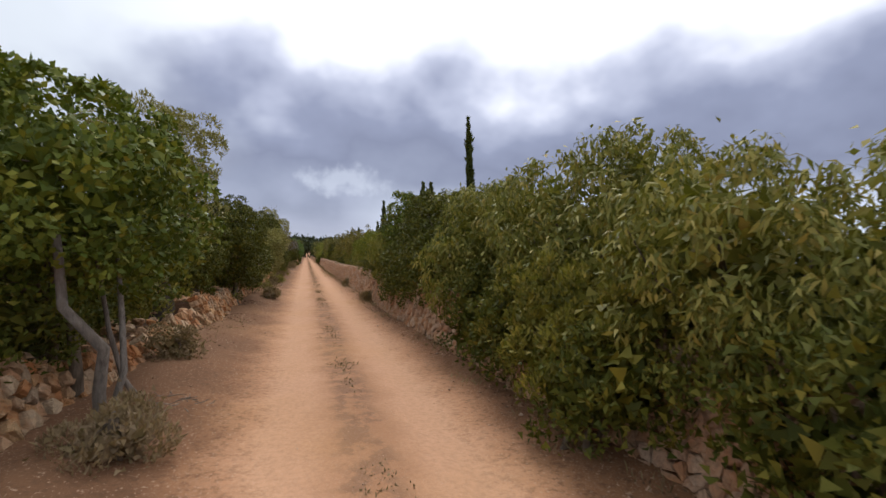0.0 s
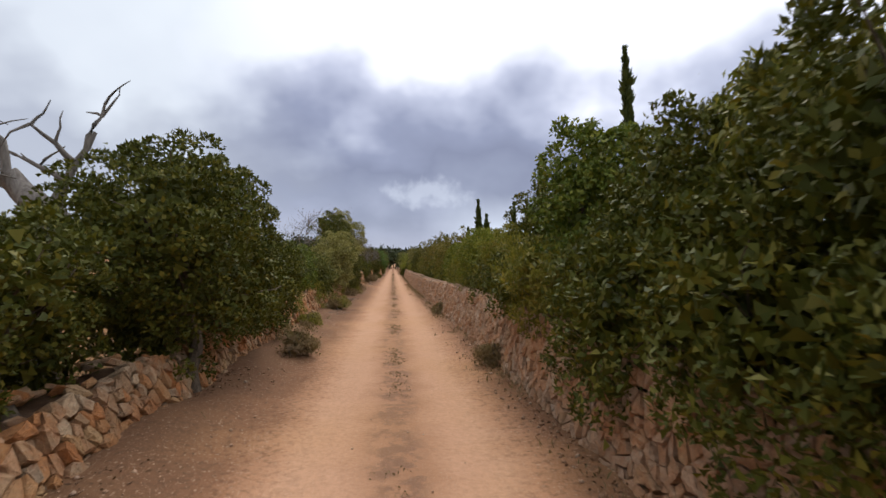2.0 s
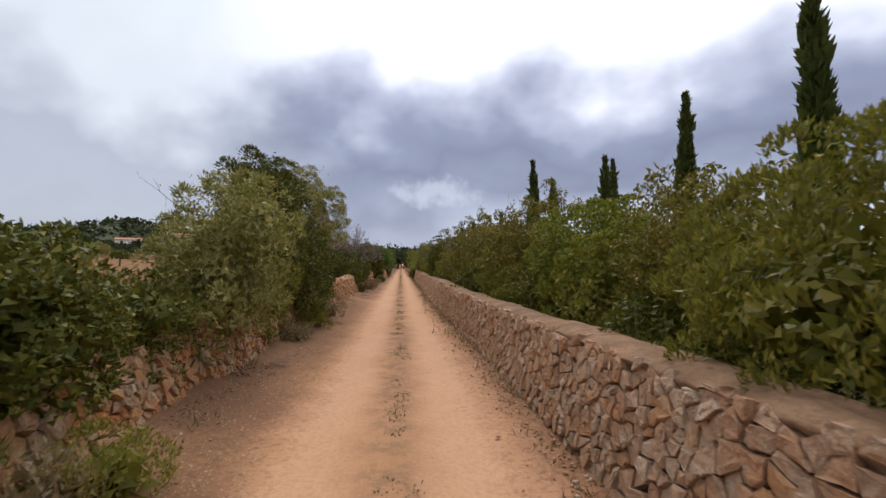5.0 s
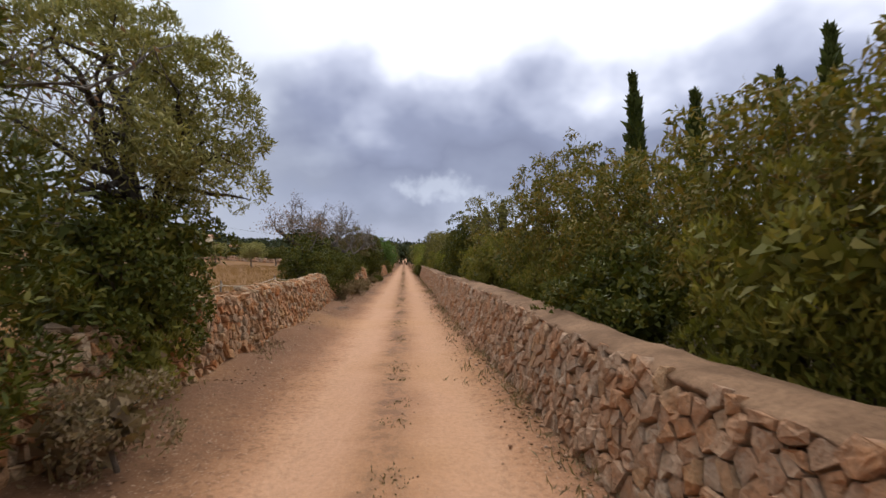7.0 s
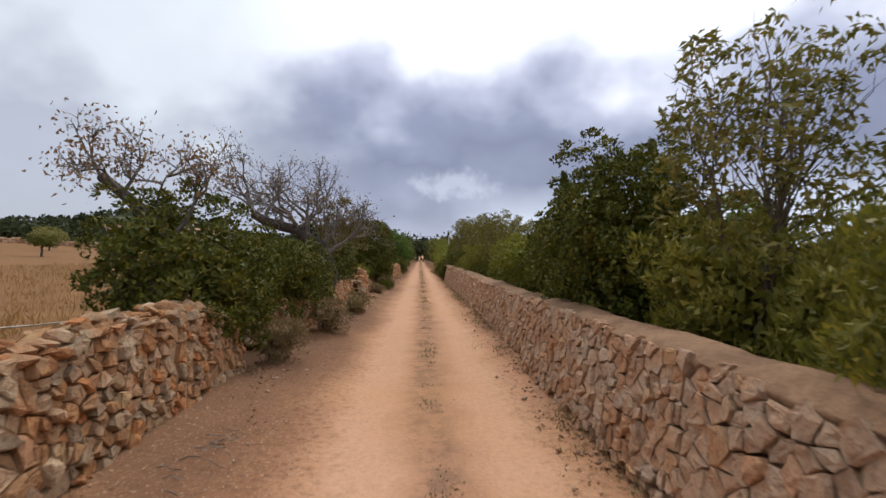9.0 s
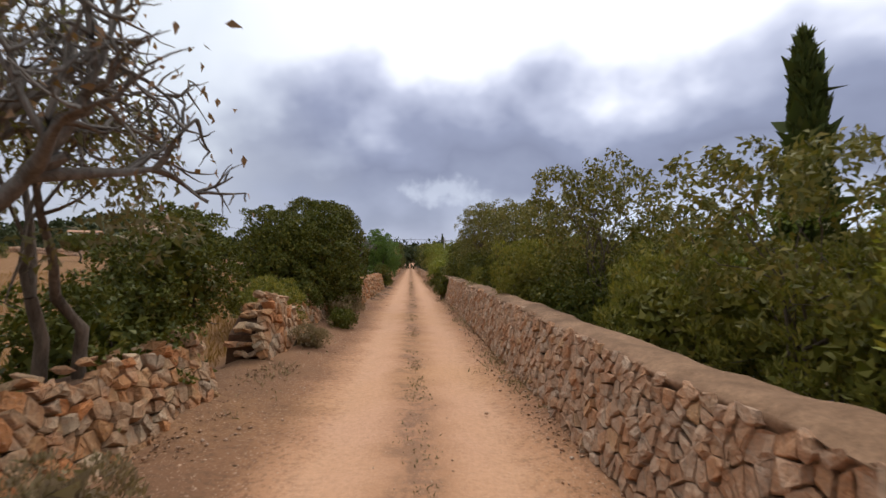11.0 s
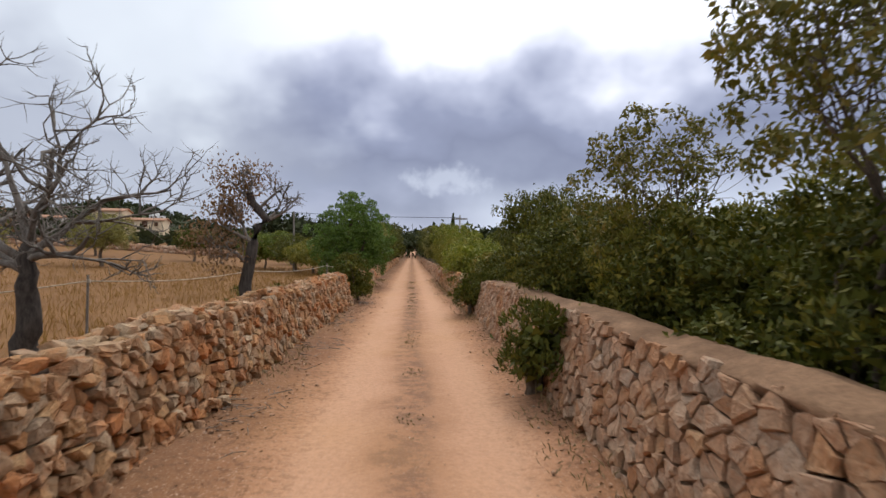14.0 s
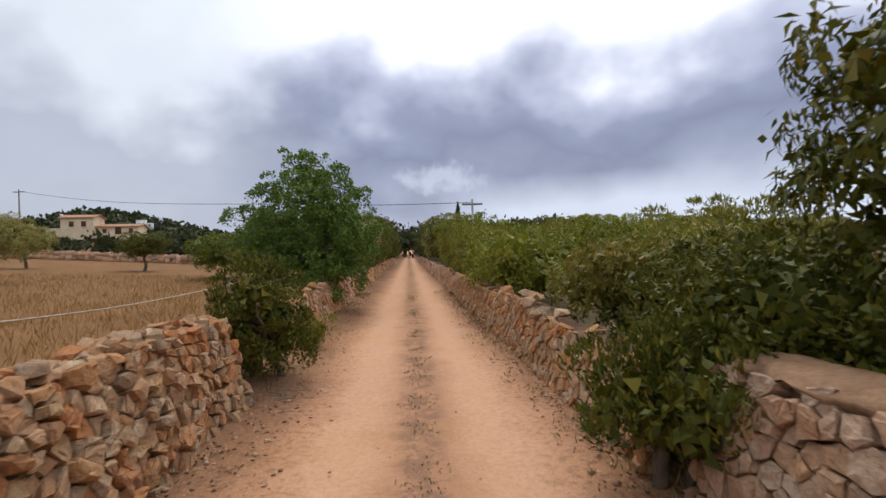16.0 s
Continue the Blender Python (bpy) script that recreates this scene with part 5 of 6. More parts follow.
hedge_tree("mastic", -2.85, 67.3, 1.8, 2.4, 0.2, 3.2, 1700, 427, "dense dark mastic tree beside the larger one", inner=1.2, stems=2, flat=0.9)
hedge_tree("broom", -0.95, 66.8, 0.5, 0.7, 0.0, 0.42, 260, 431, "small dry shrub at the wall foot", mat=M_MASTIC, size=0.6, group="shrubs at the wall foot")
bare_tree("almond_tree", -4.5, 78.6, [(0, 0, 0), (0.0, 0, 0.9), (0.05, 0, 1.7)], 0.15, "bare almond tree with wide upswept branches in the field", 432,
          [(0.85, (-1.0, 0.1, 0.6), 1.1), (1.0, (-0.45, 0.1, 1), 1.55), (0.95, (0.8, 0.3, 0.8), 1.3), (0.9, (1.0, -0.1, 0.55), 1.05), (0.85, (-0.9, 0.3, 0.6), 1.4), (1.0, (0.15, -0.2, 1), 1.5), (1.0, (0.4, 0.2, 1), 1.45), (0.9, (-0.7, -0.5, 0.9), 1.6)], depth=4, leaves=260, limb=0.62, leafy=1)
bare_tree("almond_tree", -2.1, 80.4, [(0, 0, 0), (-0.03, 0, 0.9), (0.0, 0, 1.4), (0.1, 0, 1.95), (0.32, 0, 2.2), (0.18, 0, 2.5), (0.0, 0, 2.7)], 0.10, "gnarled almond tree with withered leaves on one side", 433,
          [(0.35, (-0.9, 0.1, 0.5), 0.6), (0.5, (-0.8, 0.2, 0.6), 0.62), (0.55, (-0.5, -0.4, 0.7), 0.6), (0.95, (-0.9, 0.2, 0.2), 0.5), (0.7, (0.7, -0.1, 0.7), 0.5), (0.8, (0.5, 0.2, 0.9), 0.45), (0.75, (0.8, 0.1, 0.3), 0.4), (1.0, (0.1, 0.3, 0.8), 0.35)], depth=3, leaves=2600, limb=0.5, leafy=4)
hedge_tree("mastic", -2.15, 81.2, 1.0, 1.0, 0.0, 0.95, 300, 438, "low dark shrub at the foot of the almond tree", stems=3, girth=0.03, n=4, name="shrub", group="shrubs in the field")
leafy_tree("carob_tree", -2.05, 95.0, [(0, 0, 2.8, 1.6, 1.6, 1.5), (0.95, -0.4, 2.4, 1.0, 1.0, 1.2), (-1.15, -0.3, 2.2, 1.0, 1.0, 1.2), (0.1, 0.2, 3.7, 0.9, 0.9, 0.75), (0.9, 0.6, 1.6, 0.9, 0.9, 0.8), (-1.0, 0.5, 1.5, 1.0, 0.9, 0.8), (0.5, -0.5, 1.2, 1.1, 1.1, 0.9), (-0.7, -0.6, 1.2, 1.1, 1.0, 0.9)],
           "carob", 3000, M_FRESHCAROB, "rounded bright carob tree beside the track", 434, girth=0.16, rough=0.5, group="trees along the west wall", inner=0.8, size=1.25)
hedge_tree("broom", -1.22, 87.3, 1.35, 1.25, -0.1, 1.58, 1400, 435, "bushy dark olive-green shrub at the wall's end", mat=M_MASTIC, stems=4, inner=0.8, group="shrubs at the wall foot")
hedge_tree("broom", 2.5, 84.15, 1.15, 1.1, 0.0, 0.98, 1000, 436, "bushy dark green shrub at the wall foot", mat=M_MASTIC, stems=4, inner=0.8, group="shrubs at the wall foot")
hedge_tree("broom", 2.3, 77.0, 0.8, 0.9, 0.0, 1.05, 620, 437, "small dark olive shrub against the wall", mat=M_MASTIC, stems=3, inner=0.6, group="shrubs at the wall foot")
for i, (x, y, w, z1, k) in enumerate([(2.35, 24.7, 0.34, 0.26, "broom"), (2.4, 16.4, 0.3, 0.22, "broom"), (-0.85, 17.3, 0.6, 0.5, "broom"), (-1.1, 26.0, 0.6, 0.5, "broom"),
                                     (-1.3, 25.6, 0.5, 0.5, "broom"), (-1.35, 50.9, 0.6, 0.6, "broom"), (-1.2, 53.5, 0.8, 0.7, "broom"), (-0.95, 89.6, 0.6, 0.5, "broom"), (-1.15, 57.2, 0.8, 0.5, "broom"), (-1.4, 7.3, 0.5, 0.5, "mastic"), (-1.05, 4.1, 0.7, 0.35, "broom"), (-1.3, 34.6, 0.7, 0.5, "broom"), (-1.3, 69.0, 0.9, 0.6, "broom"), (-1.25, 70.9, 0.9, 0.6, "mastic"), (-1.2, 63.9, 0.6, 0.4, "broom"), (-1.3, 21.2, 0.4, 0.3, "broom"), (-1.3, 32.6, 0.6, 0.45, "broom"), (-1.3, 36.2, 0.8, 0.7, "mastic")]):
    hedge_tree(k, x, y, w, w * 1.2, 0.0, z1, 170, 450 + i, "low dry shrub at the foot of the wall", girth=0.03, stems=2, n=3, size=0.55, mat=M_BROOM if i % 4 == 3 else M_WEED, group="shrubs at the wall foot", name="shrub")

r = np.random.default_rng(155)
for i, (x, y, w, z1, k) in enumerate([(-2.6, 5.0, 1.8, 1.3, "mastic"), (-3.0, 7.8, 1.5, 1.2, "mastic"), (-2.9, 11.4, 1.5, 1.5, "broom"), (-2.9, 13.6, 1.5, 1.5, "mastic"), (-2.4, 15.4, 1.7, 1.5, "mastic"), (-2.2, 17.4, 1.7, 1.6, "mastic"), (-2.5, 19.6, 1.8, 1.5, "mastic"), (-2.4, 21.6, 1.5, 1.4, "broom"), (-2.3, 25.0, 1.5, 1.3, "broom"), (-2.4, 28.2, 1.7, 1.5, "mastic"), (-2.3, 31.8, 1.6, 1.4, "broom"),
                                     (-2.5, 38.4, 1.5, 1.7, "mastic"), (-2.4, 67.4, 1.6, 1.5, "mastic"), (-2.6, 72.4, 1.5, 1.4, "mastic"), (-2.6, 56.4, 1.8, 1.5, "mastic"), (-2.5, 60.0, 1.7, 1.6, "mastic"), (-2.4, 65.6, 1.5, 1.3, "broom")]):
    hedge_tree(k, x, y, w, 2.4, 0.0, z1, 420, 500 + i, "dark green undergrowth behind the ruined wall", inner=0.9, girth=0.05, stems=2, n=4, name="undergrowth_shrub", group="undergrowth along the west wall", flat=0.9)

# ---- trees standing in the field ----
for i, (x, y, w, z1) in enumerate([(-27, 88, 2.4, 2.2), (-33, 112, 3.0, 2.6), (-42, 100, 3.0, 2.4), (-22.9, 110, 4.4, 4.0), (-24, 128, 4.5, 3.6), (-36, 130, 5.0, 4.0), (-50, 132, 5.5, 4.4), (-62, 128, 5, 4.0), (-14, 132, 5, 4.0)]):
    hedge_tree("olive" if i % 2 else "mastic", x, y, w, w, 1.0, z1, 420, 480 + i, "small dark orchard tree in the dry field", girth=0.13, size=1.7, inner=0.7, z0=float(land(x, y)), group="orchard trees in the field")

leaf_crowns()


def far_woods(name, spots, seed, label):
    """Woods too far to count: many crowns of coarse foliage in one mesh."""
    r = np.random.default_rng(seed)
    pieces = []
    for x, y, w, h in spots:
        z = float(land(x, y))
        n = 60
        d = unit(r.normal(size=(n, 3)))
        c = np.array([x, y, z + h * 0.55]) + d * [w * 0.55, w * 0.55, h * 0.48] * (r.uniform(0.5, 1.0, (n, 1)))
        pieces.append(leaf_quads(c, d + 0.7 * r.normal(size=(n, 3)), r.uniform(0.6, 1.3, n) * w * 0.15, r.uniform(0.5, 1.0, n) * w * 0.12, r, 0.1))
        c = c[: n // 3]
        pieces.append(leaf_quads(c * 0.5 + np.array([x, y, z + h * 0.5]) * 0.5, r.normal(size=(len(c), 3)), np.full(len(c), w * 0.36), np.full(len(c), w * 0.3), r, 0.1))
    ob = new(name, mesh_of(name, *join(pieces), M_WOODS))
    tagged(ob, label, "woods", kind="stuff")


r = np.random.default_rng(61)
spots = []
for _ in range(330):  # field edge
    x = r.uniform(-190, -8)
    y = 158 - 0.10 * (x + 60) + r.uniform(-6, 40)
    w, h = r.uniform(3.0, 6), r.uniform(1.9, 3.8)
    if -84 < x < -44 and y < 204:
        w, h = w * 0.6, h * 0.45  # low scrub before the farmhouse
    spots.append((x, y, w, h))
for _ in range(200):  # east
    spots.append((r.uniform(12, 170), r.uniform(165, 260), r.uniform(5, 9), r.uniform(3.5, 6.5)))
for _ in range(110):  # where the track ends
    spots.append((r.uniform(-40, 45), r.uniform(205, 250), r.uniform(6, 10), r.uniform(7, 10.5)))
for s in (-1, 1):
    for k in range(16):
        spots.append((0.8 + s * r.uniform(3.2, 6.5), 148 + k * 3.6, r.uniform(4, 6), r.uniform(4.5, 7.5)))
far_woods("far_woods", spots, 62, "distant dark green woods round the fields")


def build_hill():
    """A long wooded hill to the north-west, with the land rising to it."""
    n, m = 70, 26
    az = np.linspace(-72, 40, n)
    prof = np.interp(az, [-72, -50, -42, -36, -32, -29.3, -26, -23, -20, -14, -5, 5, 12, 18, 25, 40], [16, 20, 24, 31, 40, 43, 36, 28, 20, 16, 13, 12, 16, 20, 15, 10])
    v, spots = [], []
    for i in range(n):
        for j in range(m):
            q = j / (m - 1)
            dist = 330 + 420 * q
            h = prof[i] * math.sin(min(1, q / 0.62) * math.pi / 2) ** 1.3 * (1 if q < 0.62 else 1 - 0.6 * (q - 0.62))
            a = radians(az[i])
            x, y = dist * math.sin(a), 60 + dist * math.cos(a)
            v.append((x, y, h + 2.0 * noise.noise(Vector((x * 0.02, y * 0.02, 0))) - 1 + (5 if q > 0 else -2)))
    f = np.array([(i * m + j, i * m + j + 1, (i + 1) * m + j + 1, (i + 1) * m + j) for i in range(n - 1) for j in range(m - 1)])
    hill = new("hill", mesh_of("hill", v, f, M_HILL, True))
    tagged(hill, "low wooded hill beyond the fields", "hill", kind="structure")
    r = np.random.default_rng(71)
    v = np.array(v).reshape(n, m, 3)
    pieces = []
    for _ in range(2400):
        i, j = r.uniform(0, n - 1.01), r.uniform(0, m * 0.68)
        p = v[int(i), int(j)] * (1 - i % 1) + v[int(i) + 1, int(j)] * (i % 1)
        p = p * (1 - j % 1) + (v[int(i), int(j) + 1] * (1 - i % 1) + v[int(i) + 1, int(j) + 1] * (i % 1)) * (j % 1)
        k = 14
        d = unit(r.normal(size=(k, 3)))
        w = r.uniform(5, 10)
        pieces.append(leaf_quads(p + d * [w * 0.4, w * 0.4, w * 0.35] + [0, 0, w * 0.2], d + r.normal(size=(k, 3)), np.full(k, w * 0.42), np.full(k, w * 0.36), r, 0.1))
    tagged(new("hill_woods", mesh_of("hill_woods", *join(pieces), M_WOODS)), "dark pine woods covering the hill", "woods", kind="stuff")


build_hill()


# ---- houses ----
def box(x0, x1, y0, y1, z0, z1):
    v = np.array([(x, y, z) for x in (x0, x1) for y in (y0, y1) for z in (z0, z1)], float)
    return v, np.array([(0, 1, 3, 2), (4, 6, 7, 5), (0, 4, 5, 1), (2, 3, 7, 6), (0, 2, 6, 4), (1, 5, 7, 3)])


def gable(x0, x1, y0, y1, z, rise, over=0.4, t=0.2):
    """A low pitched roof with its ridge along x."""
    ym = (y0 + y1) / 2
    p = [(x0 - over, y0 - over, z - 0.1), (x1 + over, y0 - over, z - 0.1), (x1 + over, ym, z + rise), (x0 - over, ym, z + rise), (x0 - over, y1 + over, z - 0.1), (x1 + over, y1 + over, z - 0.1)]
    v = np.array(p + [(a, b, c - t) for a, b, c in p], float)
    f = [(0, 1, 2, 3), (3, 2, 5, 4), (7, 6, 9, 8), (8, 9, 10, 11), (0, 6, 7, 1), (4, 5, 11, 10), (1, 7, 8, 2), (2, 8, 11, 5), (0, 3, 9, 6), (3, 4, 10, 9)]
    return v, f


def house(name, x, y, z, turn, blocks, label, mat):
    """blocks: (x0, x1, y0, y1, height, roof rise or 0, windows along the front as (x, z, w, h))."""
    ob = thing(name, x, y, z, label, "house")
    ob.rotation_euler = (0, 0, radians(turn))
    for x0, x1, y0, y1, h, rise, wins in blocks:
        if rise:
            v, f = box(x0, x1, y0, y1, -1.5, h)
            v2 = np.array([(x0, (y0 + y1) / 2, h + rise - 0.15), (x1, (y0 + y1) / 2, h + rise - 0.15)])
            faces = [tuple(q) for q in f] + [(1, 3, 8), (5, 9, 7)]
            part("wall", mesh_of("wall", np.concatenate([v, v2]), faces, mat), ob)
            part("roof", mesh_of("roof", *gable(x0, x1, y0, y1, h, rise), M_TILE), ob, "clay tile roof")
        else:
            part("wall", mesh_of("wall", *box(x0, x1, y0, y1, -1.5, h), mat), ob)
            v, f = box(x0 - 0.15, x1 + 0.15, y0 - 0.15, y1 + 0.15, h, h + 0.3)
            part("parapet", mesh_of("parapet", v, f, mat), ob)
        for wx, wz, ww, wh in wins:
            win = part("window", mesh_of("window", *box(wx - ww / 2, wx + ww / 2, y0 - 0.05, y0 + 0.1, wz, wz + wh), M_SHUTTER), ob, "dark brown shuttered window")
            part("sill", mesh_of("sill", *box(wx - ww / 2 - 0.12, wx + ww / 2 + 0.12, y0 - 0.18, y0 - 0.052, wz - 0.15, wz - 0.002), M_PLASTER), win)
    return ob


house("farmhouse", -80.5, 205.5, 7.9, 12, [(-3.5, 3.5, 0, 7, 5.0, 0.8, [(-1.2, 2.6, 1.0, 1.3), (1.4, 2.6, 1.0, 1.3)]), (3.55, 13, 1, 8, 2.7, 0.7, [(5.5, 0.9, 0.9, 1.1), (8.5, 0.6, 1.4, 1.7), (11.3, 0.9, 0.9, 1.1)]), (-7, -3.55, 1, 6, 2.0, 0, [(-5.4, 0.7, 0.8, 0.9)])],
      "two-storey cream farmhouse with clay tile roofs", M_PLASTER)
house("white_house", -100, 210, 8.6, 25, [(-4, 4, 0, 6, 2.8, 0.7, [(-2, 1, 1, 1.2), (2, 1, 1, 1.2)])], "low white house with a clay roof among trees", M_WHITE)
house("hill_house", -189, 440, 25.5, 20, [(-4, 2, 0, 6, 5.0, 0, [(-2.4, 1.5, 1.1, 1.5), (0.4, 1.5, 1.1, 1.5)]), (2.05, 6, 2, 7, 3.0, 0, [(4, 0.9, 1.1, 1.3)])], "white villa on the wooded hill", M_WHITE)
house("white_house", -150, 366, 12.5, 20, [(-3, 3, 0, 5, 3.5, 0, [(0, 1.2, 1.1, 1.3)])], "small white house on the hill slope", M_WHITE)
house("white_house", -38, 225, 6.0, 10, [(-4, 3, 0, 6, 2.8, 0.7, [(-1.5, 1.0, 1, 1.2), (1.2, 1.0, 1, 1.2)])], "white cottage with a clay roof beyond the field", M_WHITE)
house("cottage", 32, 150, 0.5, -10, [(-4, 4, 0, 6, 3.2, 0.8, [(-1.5, 1.0, 1, 1.3), (1.5, 1.0, 1, 1.3)])], "low pale cottage among the eastern trees", M_PLASTER)


# ---- boundary wall of the field, fence tape, poles ----
def far_wall():
    r = np.random.default_rng(81)
    root = thing("boundary_wall", -70, 148, 0, "low pale dry-stone wall at the far field edge", "wall", kind="structure")
    pieces = []
    for x in np.arange(-150, -9, 0.8):
        for k in range(2):
            y = 148 - 0.10 * (x + 60)
            v, f = box(-0.5, 0.5, -0.3, 0.3, -0.5, 0.5)
            s = r.uniform(0.6, 1.1, 3) * [1, 1, 0.75]
            pieces.append((v * s * r.uniform(0.85, 1.1, (8, 1)) + [x + 70, y - 148, float(land(x, y)) + 0.25 + 0.5 * k + r.uniform(-0.1, 0.1)], f))
    tagged(part("stones", mesh_of("stones", *join(pieces), M_STONE_R), root), kind="stuff")


far_wall()


def tape_fence(points, z, label):
    """A sagging white tape on thin posts."""
    x0, y0 = points[0]
    ob = thing("tape_fence", x0, y0, 0, label, "fence")
    for x, y in points:
        g = float(land(x, y))
        post = part("post", mesh_of("post", *tube([(x - x0, y - y0, g - 0.2), (x - x0 + 0.02, y - y0, g + z + 0.10)], [0.022, 0.018], 6), M_POST, True), ob)
        part("insulator", mesh_of("insulator", *tube([(x - x0 + 0.03, y - y0, g + z - 0.03), (x - x0 + 0.03, y - y0, g + z + 0.04)], [0.03, 0.025], 6), M_ROPE, True), post, "white plastic insulator")
    for (xa, ya), (xb, yb) in zip(points, points[1:]):
        s = np.linspace(0, 1, 9)
        pts = np.stack([xa + (xb - xa) * s - x0, ya + (yb - ya) * s - y0, np.array([float(land(xa + (xb - xa) * q, ya + (yb - ya) * q)) for q in s]) + z - 0.10 * np.sin(np.pi * s)], 1)
        part("tape", mesh_of("tape", *tube(pts, np.full(9, 0.009), 5), M_ROPE, True), ob, "white fence tape")
    return ob


tape_fence([(-3.0, 39.5), (-3.1, 43.5), (-3.0, 47.5), (-2.8, 51.0)], 1.02, "white tape fence on thin posts in the field")
tape_fence([(-5.6, 76.0), (-4.6, 80.0), (-3.4, 84.5), (-2.3, 89.5), (-2.2, 94)], 1.15, "white tape fence on thin posts behind the wall")


def utility_pole(x, y, z, top, arm, label, mat):
    ob = thing("utility_pole", x, y, z, label, "pole", "utility poles")
    part("shaft", mesh_of("shaft", *tube([(0, 0, -0.4), (0, 0, top * 0.5), (0, 0, top)], [0.095, 0.08, 0.06], 8), mat, True), ob)
    if arm:
        part("crossarm", mesh_of("crossarm", *box(-0.6, 0.6, -0.05, 0.05, top - 0.35, top - 0.25), M_POST), ob)
    return ob


utility_pole(4.6, 109.3, 0, 4.6, True, "slim pale concrete utility pole beside the track", M_CONCRETE)
utility_pole(-9.1, 112.7, 0, 5.1, False, "dark wooden utility pole in the field", M_POST)
utility_pole(-44, 140, float(land(-44, 140)), 8.5, True, "dark wooden utility pole near the houses", M_POST)
for name, a, b, sag in (("power_cable", (-9.1, 112.7, 5.0), (4.6, 109.3, 4.4), 0.12), ("power_cable", (-44, 140, float(land(-44, 140)) + 8.3), (-9.1, 112.7, 5.0), 0.5)):
    s = np.linspace(0, 1, 15)[:, None]
    p = np.array(a) + (np.array(b) - np.array(a)) * s
    p[:, 2] -= sag * np.sin(np.pi * s[:, 0])
    tagged(new(name, mesh_of(name, *tube(p, np.full(15, 0.018), 5), M_CABLE, True)), "thin dark overhead cable between the poles", "cable")


# ---- small stuff on the ground ----
def scatter_blades(name, spots, heights, mat, seed, per, spread, label, lean=0.35, wide=0.012):
    r = np.random.default_rng(seed)
    spots = np.asarray(spots, float)
    n = len(spots) * per
    at = np.repeat(spots, per, 0) + r.normal(size=(n, 3)) * [spread, spread, 0]
    hh = np.repeat(np.asarray(heights, float), per) * r.uniform(0.4, 1.15, n)
    way = np.array([0, 0, 1.0]) + lean * r.normal(size=(n, 3))
    tagged(new(name, mesh_of(name, *leaf_quads(at, way, hh, np.full(n, wide) * r.uniform(0.7, 1.6, n), r, 0.12), mat)), label, "grass", kind="stuff")


r = np.random.default_rng(91)
# dry grass of the field
y = r.uniform(22, 120, 17000)
x = -2.5 - r.uniform(0, 1, 17000) ** 1.8 * 26
scatter_blades("dry_grass", np.stack([x, y, land(x, y)], 1), r.uniform(0.18, 0.5, 17000), M_STRAW, 92, 4, 0.16, "dry golden grass covering the field", 0.3, 0.016)
# weeds along the feet of the walls
y = r.uniform(0, 100, 3400)
x = np.where(r.uniform(size=3400) < 0.6, [WEST(q) + abs(r.normal()) * 0.24 for q in y], [EAST(q) - abs(r.normal()) * 0.22 for q in y])
keep = np.array([noise.noise(Vector((float(a) * 0.9, float(b) * 0.35, 4.0))) > -0.05 for a, b in zip(x, y)])
x, y = x[keep], y[keep]
scatter_blades("weeds", np.stack([x, y, np.full(len(x), 0.05)], 1), r.uniform(0.04, 0.17, len(x)), M_WEED, 93, 6, 0.06, "dry brown weeds along the wall feet", 0.6, 0.011)
# tufts on the middle of the track
y = r.uniform(0, 100, 2600)
keep = np.array([noise.noise(Vector((2.0, float(b) * 0.55, 1.0))) + 0.5 * noise.noise(Vector((7.0, float(b) * 2.3, 1.0))) > 0.0 for b in y])
y = y[keep]
x = 0.83 + r.normal(size=len(y)) * 0.07
scatter_blades("track_tufts", np.stack([x, y, np.full(len(x), 0.0)], 1), r.uniform(0.02, 0.05, len(x)), M_WEED, 94, 5, 0.05, "flattened dry tufts down the middle of the track", 1.2, 0.012)


# fallen leaves under the trees of the west verge and along the east wall
y = r.uniform(0, 100, 16000)
u = abs(r.normal(size=16000)) * 0.32
x = np.where(r.uniform(size=16000) < 0.68, [WEST(q) for q in y] + u - 0.05, [EAST(q) for q in y] - u * 0.45)
keep = np.array([noise.noise(Vector((float(a) * 0.8, float(b) * 0.5, 8.0))) > -0.25 for a, b in zip(x, y)])
x, y = x[keep], y[keep]
z = 0.105 * smooth(1.25, 2.3, np.abs(x - 0.82)) + 0.012
at = np.stack([x, y, z], 1)
tagged(new("leaf_litter", mesh_of("leaf_litter", *leaf_quads(at, r.normal(size=(len(x), 3)) * [1, 1, 0.18], r.uniform(0.025, 0.06, len(x)), r.uniform(0.01, 0.022, len(x)), r, 0.1), M_LITTER)), "brown fallen leaves littering the verges", "litter", kind="stuff")


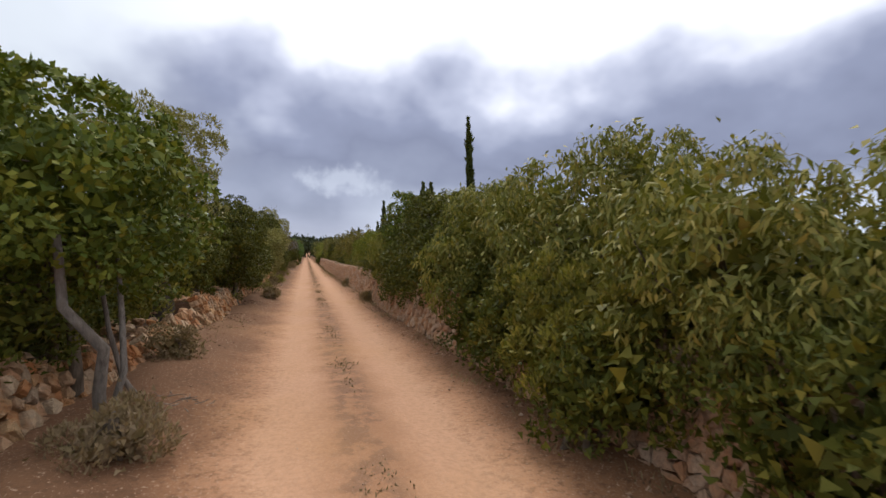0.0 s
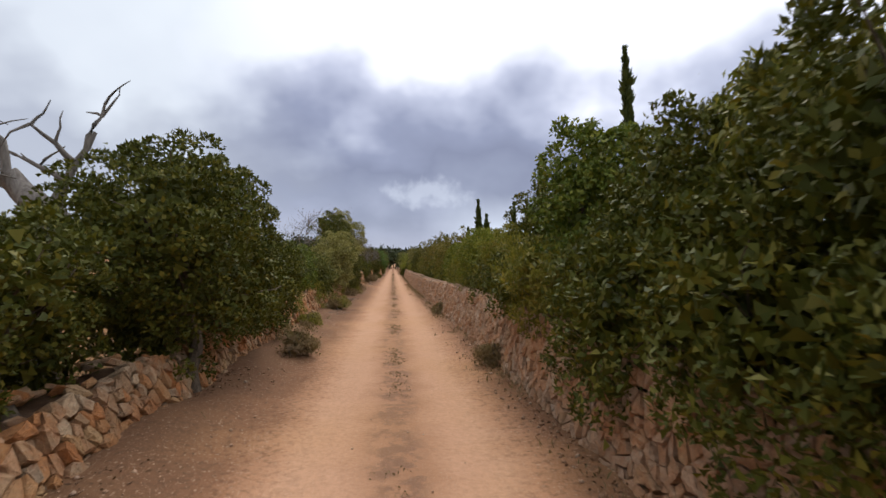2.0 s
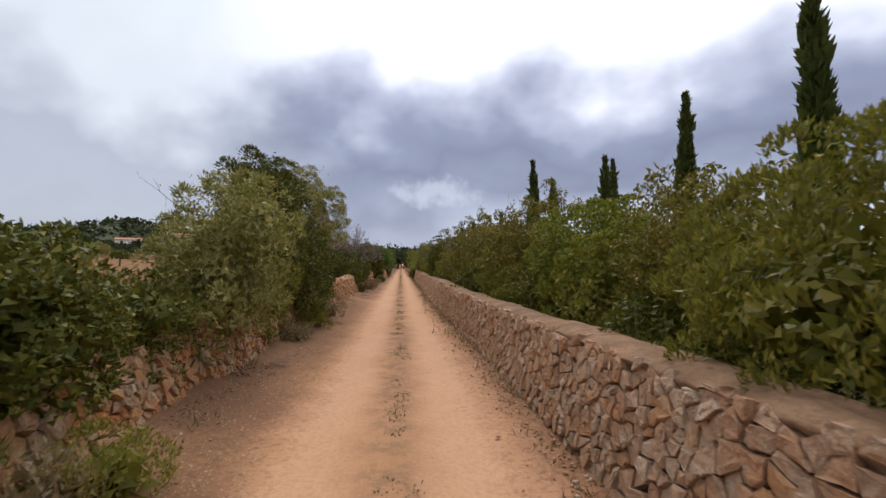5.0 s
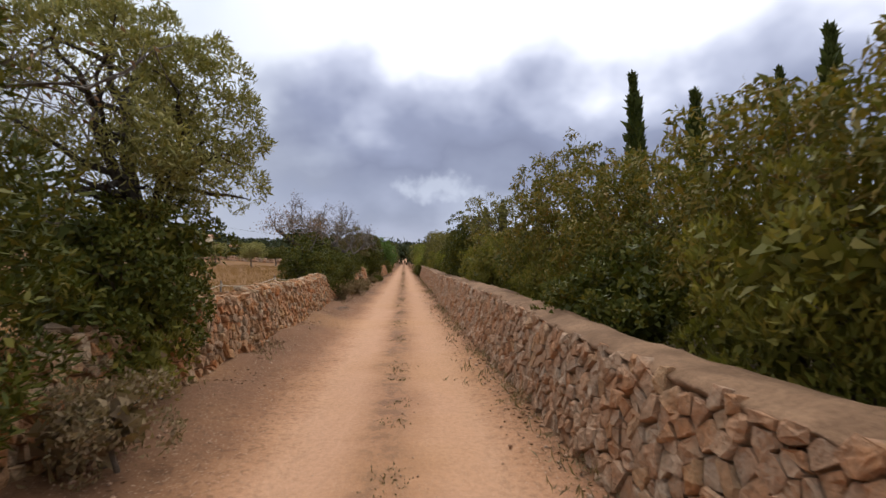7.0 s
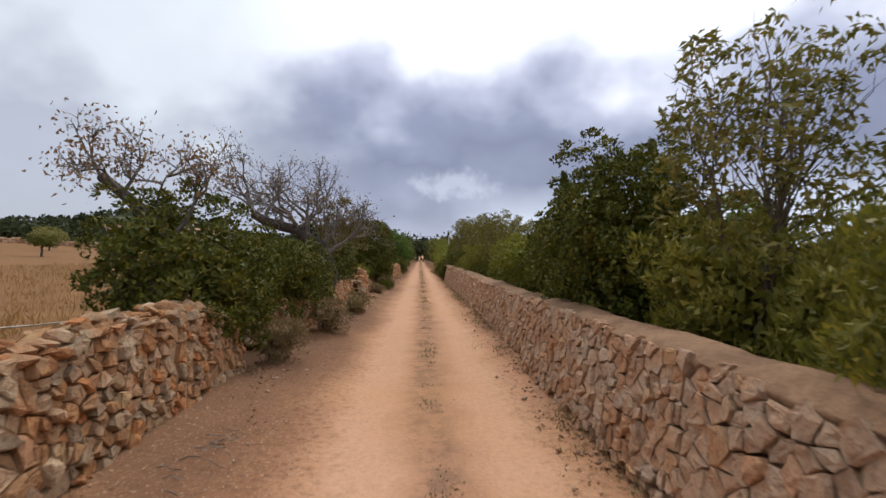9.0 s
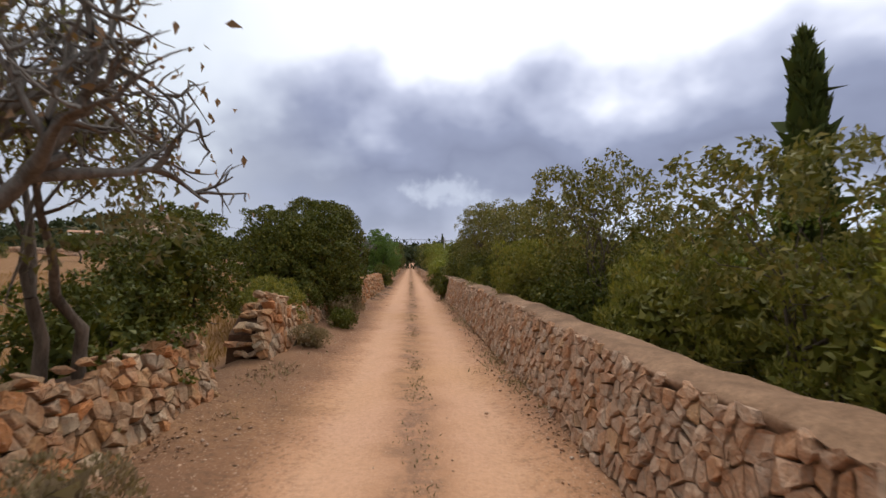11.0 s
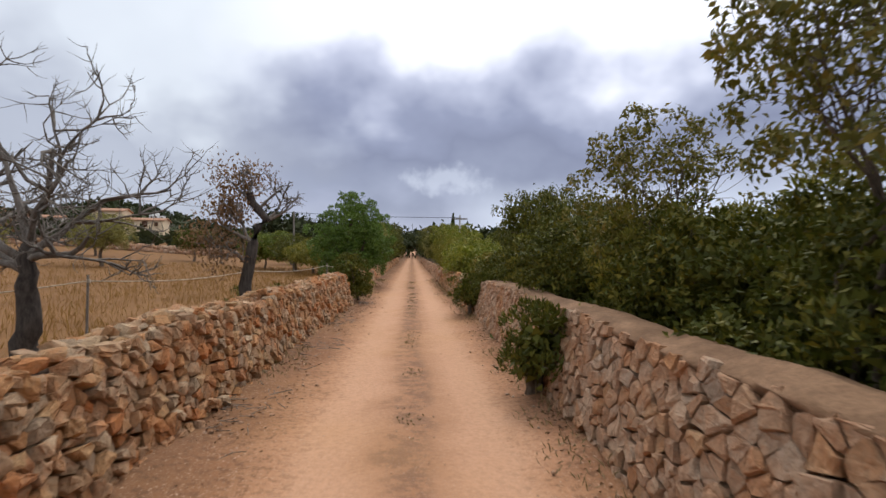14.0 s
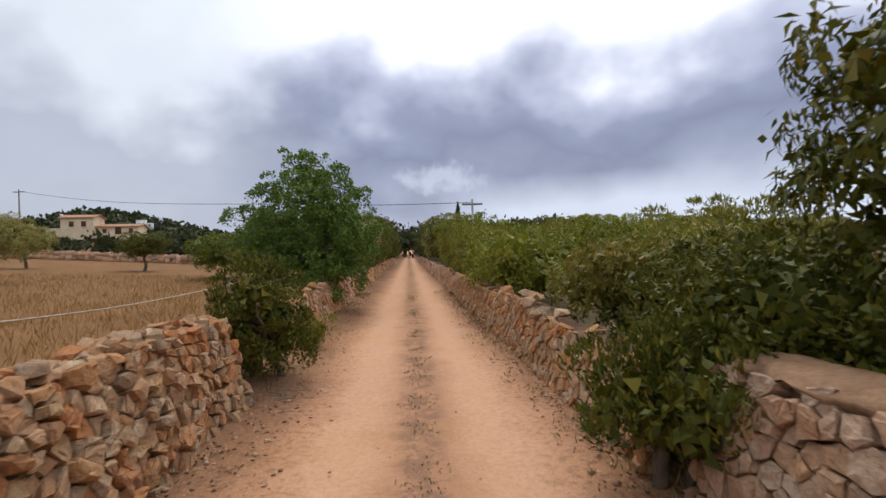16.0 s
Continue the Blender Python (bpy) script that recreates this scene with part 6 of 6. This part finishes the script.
def gravel(name, n, seed, label, xs, sizes, mat):
    r = np.random.default_rng(seed)
    y = r.uniform(-1, 100, n)
    x = xs(r, y)
    oct_v = np.array([(1, 0, 0), (-1, 0, 0), (0, 1, 0), (0, -1, 0), (0, 0, 0.8), (0, 0, -0.6)], float)
    oct_f = np.array([(0, 2, 4), (2, 1, 4), (1, 3, 4), (3, 0, 4), (2, 0, 5), (1, 2, 5), (3, 1, 5), (0, 3, 5)])
    s = sizes[0] + (sizes[1] - sizes[0]) * r.uniform(size=n) ** 3
    v = oct_v[None] * s[:, None, None] * r.uniform(0.6, 1.3, (n, 6, 1))
    a = r.uniform(0, 6.3, n)
    rx, ry = v[..., 0] * np.cos(a)[:, None] - v[..., 1] * np.sin(a)[:, None], v[..., 0] * np.sin(a)[:, None] + v[..., 1] * np.cos(a)[:, None]
    u = np.abs(x - 0.82)
    z = 0.10 * smooth(1.25, 2.3, u) + 0.004
    v = np.stack([rx + x[:, None], ry + y[:, None], v[..., 2] + z[:, None]], -1).reshape(-1, 3)
    f = (oct_f[None] + 6 * np.arange(n)[:, None, None]).reshape(-1, 3)
    tagged(new(name, mesh_of(name, v, f, mat)), label, "gravel", kind="stuff")


gravel("gravel", 8500, 95, "loose pebbles along the edges of the track", lambda r, y: np.where(r.uniform(size=len(y)) < 0.5, np.array([WEST(q) for q in y]) + 0.03 + abs(r.normal(size=len(y))) * 0.34, np.array([EAST(q) for q in y]) - 0.03 - abs(r.normal(size=len(y))) * 0.20), (0.005, 0.032), M_GRAVEL)
gravel("track_pebbles", 2600, 96, "small stones down the middle of the track", lambda r, y: 0.85 + r.normal(size=len(y)) * 0.17, (0.004, 0.014), M_GRAVEL)
gravel("track_grit", 1500, 97, "scattered grit on the wheel ruts", lambda r, y: r.uniform(-0.7, 2.2, len(y)), (0.003, 0.009), M_GRAVEL)


def twigs(spots, seed):
    """Dry twigs blown together on the verges."""
    r = np.random.default_rng(seed)
    pieces = []
    for x, y, size in spots:
        for _ in range(34):
            a = r.uniform(0, 6.3)
            c = r.normal(size=2) * size * [0.22, 0.5]
            d = np.array([math.cos(a), math.sin(a), r.uniform(-0.05, 0.2)]) * r.uniform(0.10, 0.32) * size
            p = np.array([x + c[0], y + c[1], 0.07 + r.uniform(0.0, 0.05)])
            pieces.append(tube([p - d / 2, p + r.normal(size=3) * 0.012, p + d / 2], [0.0045, 0.0045, 0.002], 3))
    tagged(new("twigs", mesh_of("twigs", *join(pieces), M_TWIG)), "dry grey twigs scattered on the verges", "twigs", kind="stuff")


twigs([(-0.75, 79.6, 1.0), (-0.8, 76.5, 0.8), (-1.0, 47.6, 0.7), (-1.05, 24.5, 0.9), (-0.9, 5.2, 0.8), (-0.7, 86.4, 0.7), (-1.0, 55.2, 0.9), (-0.8, 82.6, 0.8), (-1.0, 30.5, 0.8)], 500)

# ---- the stones of the walls ----
set_stones()
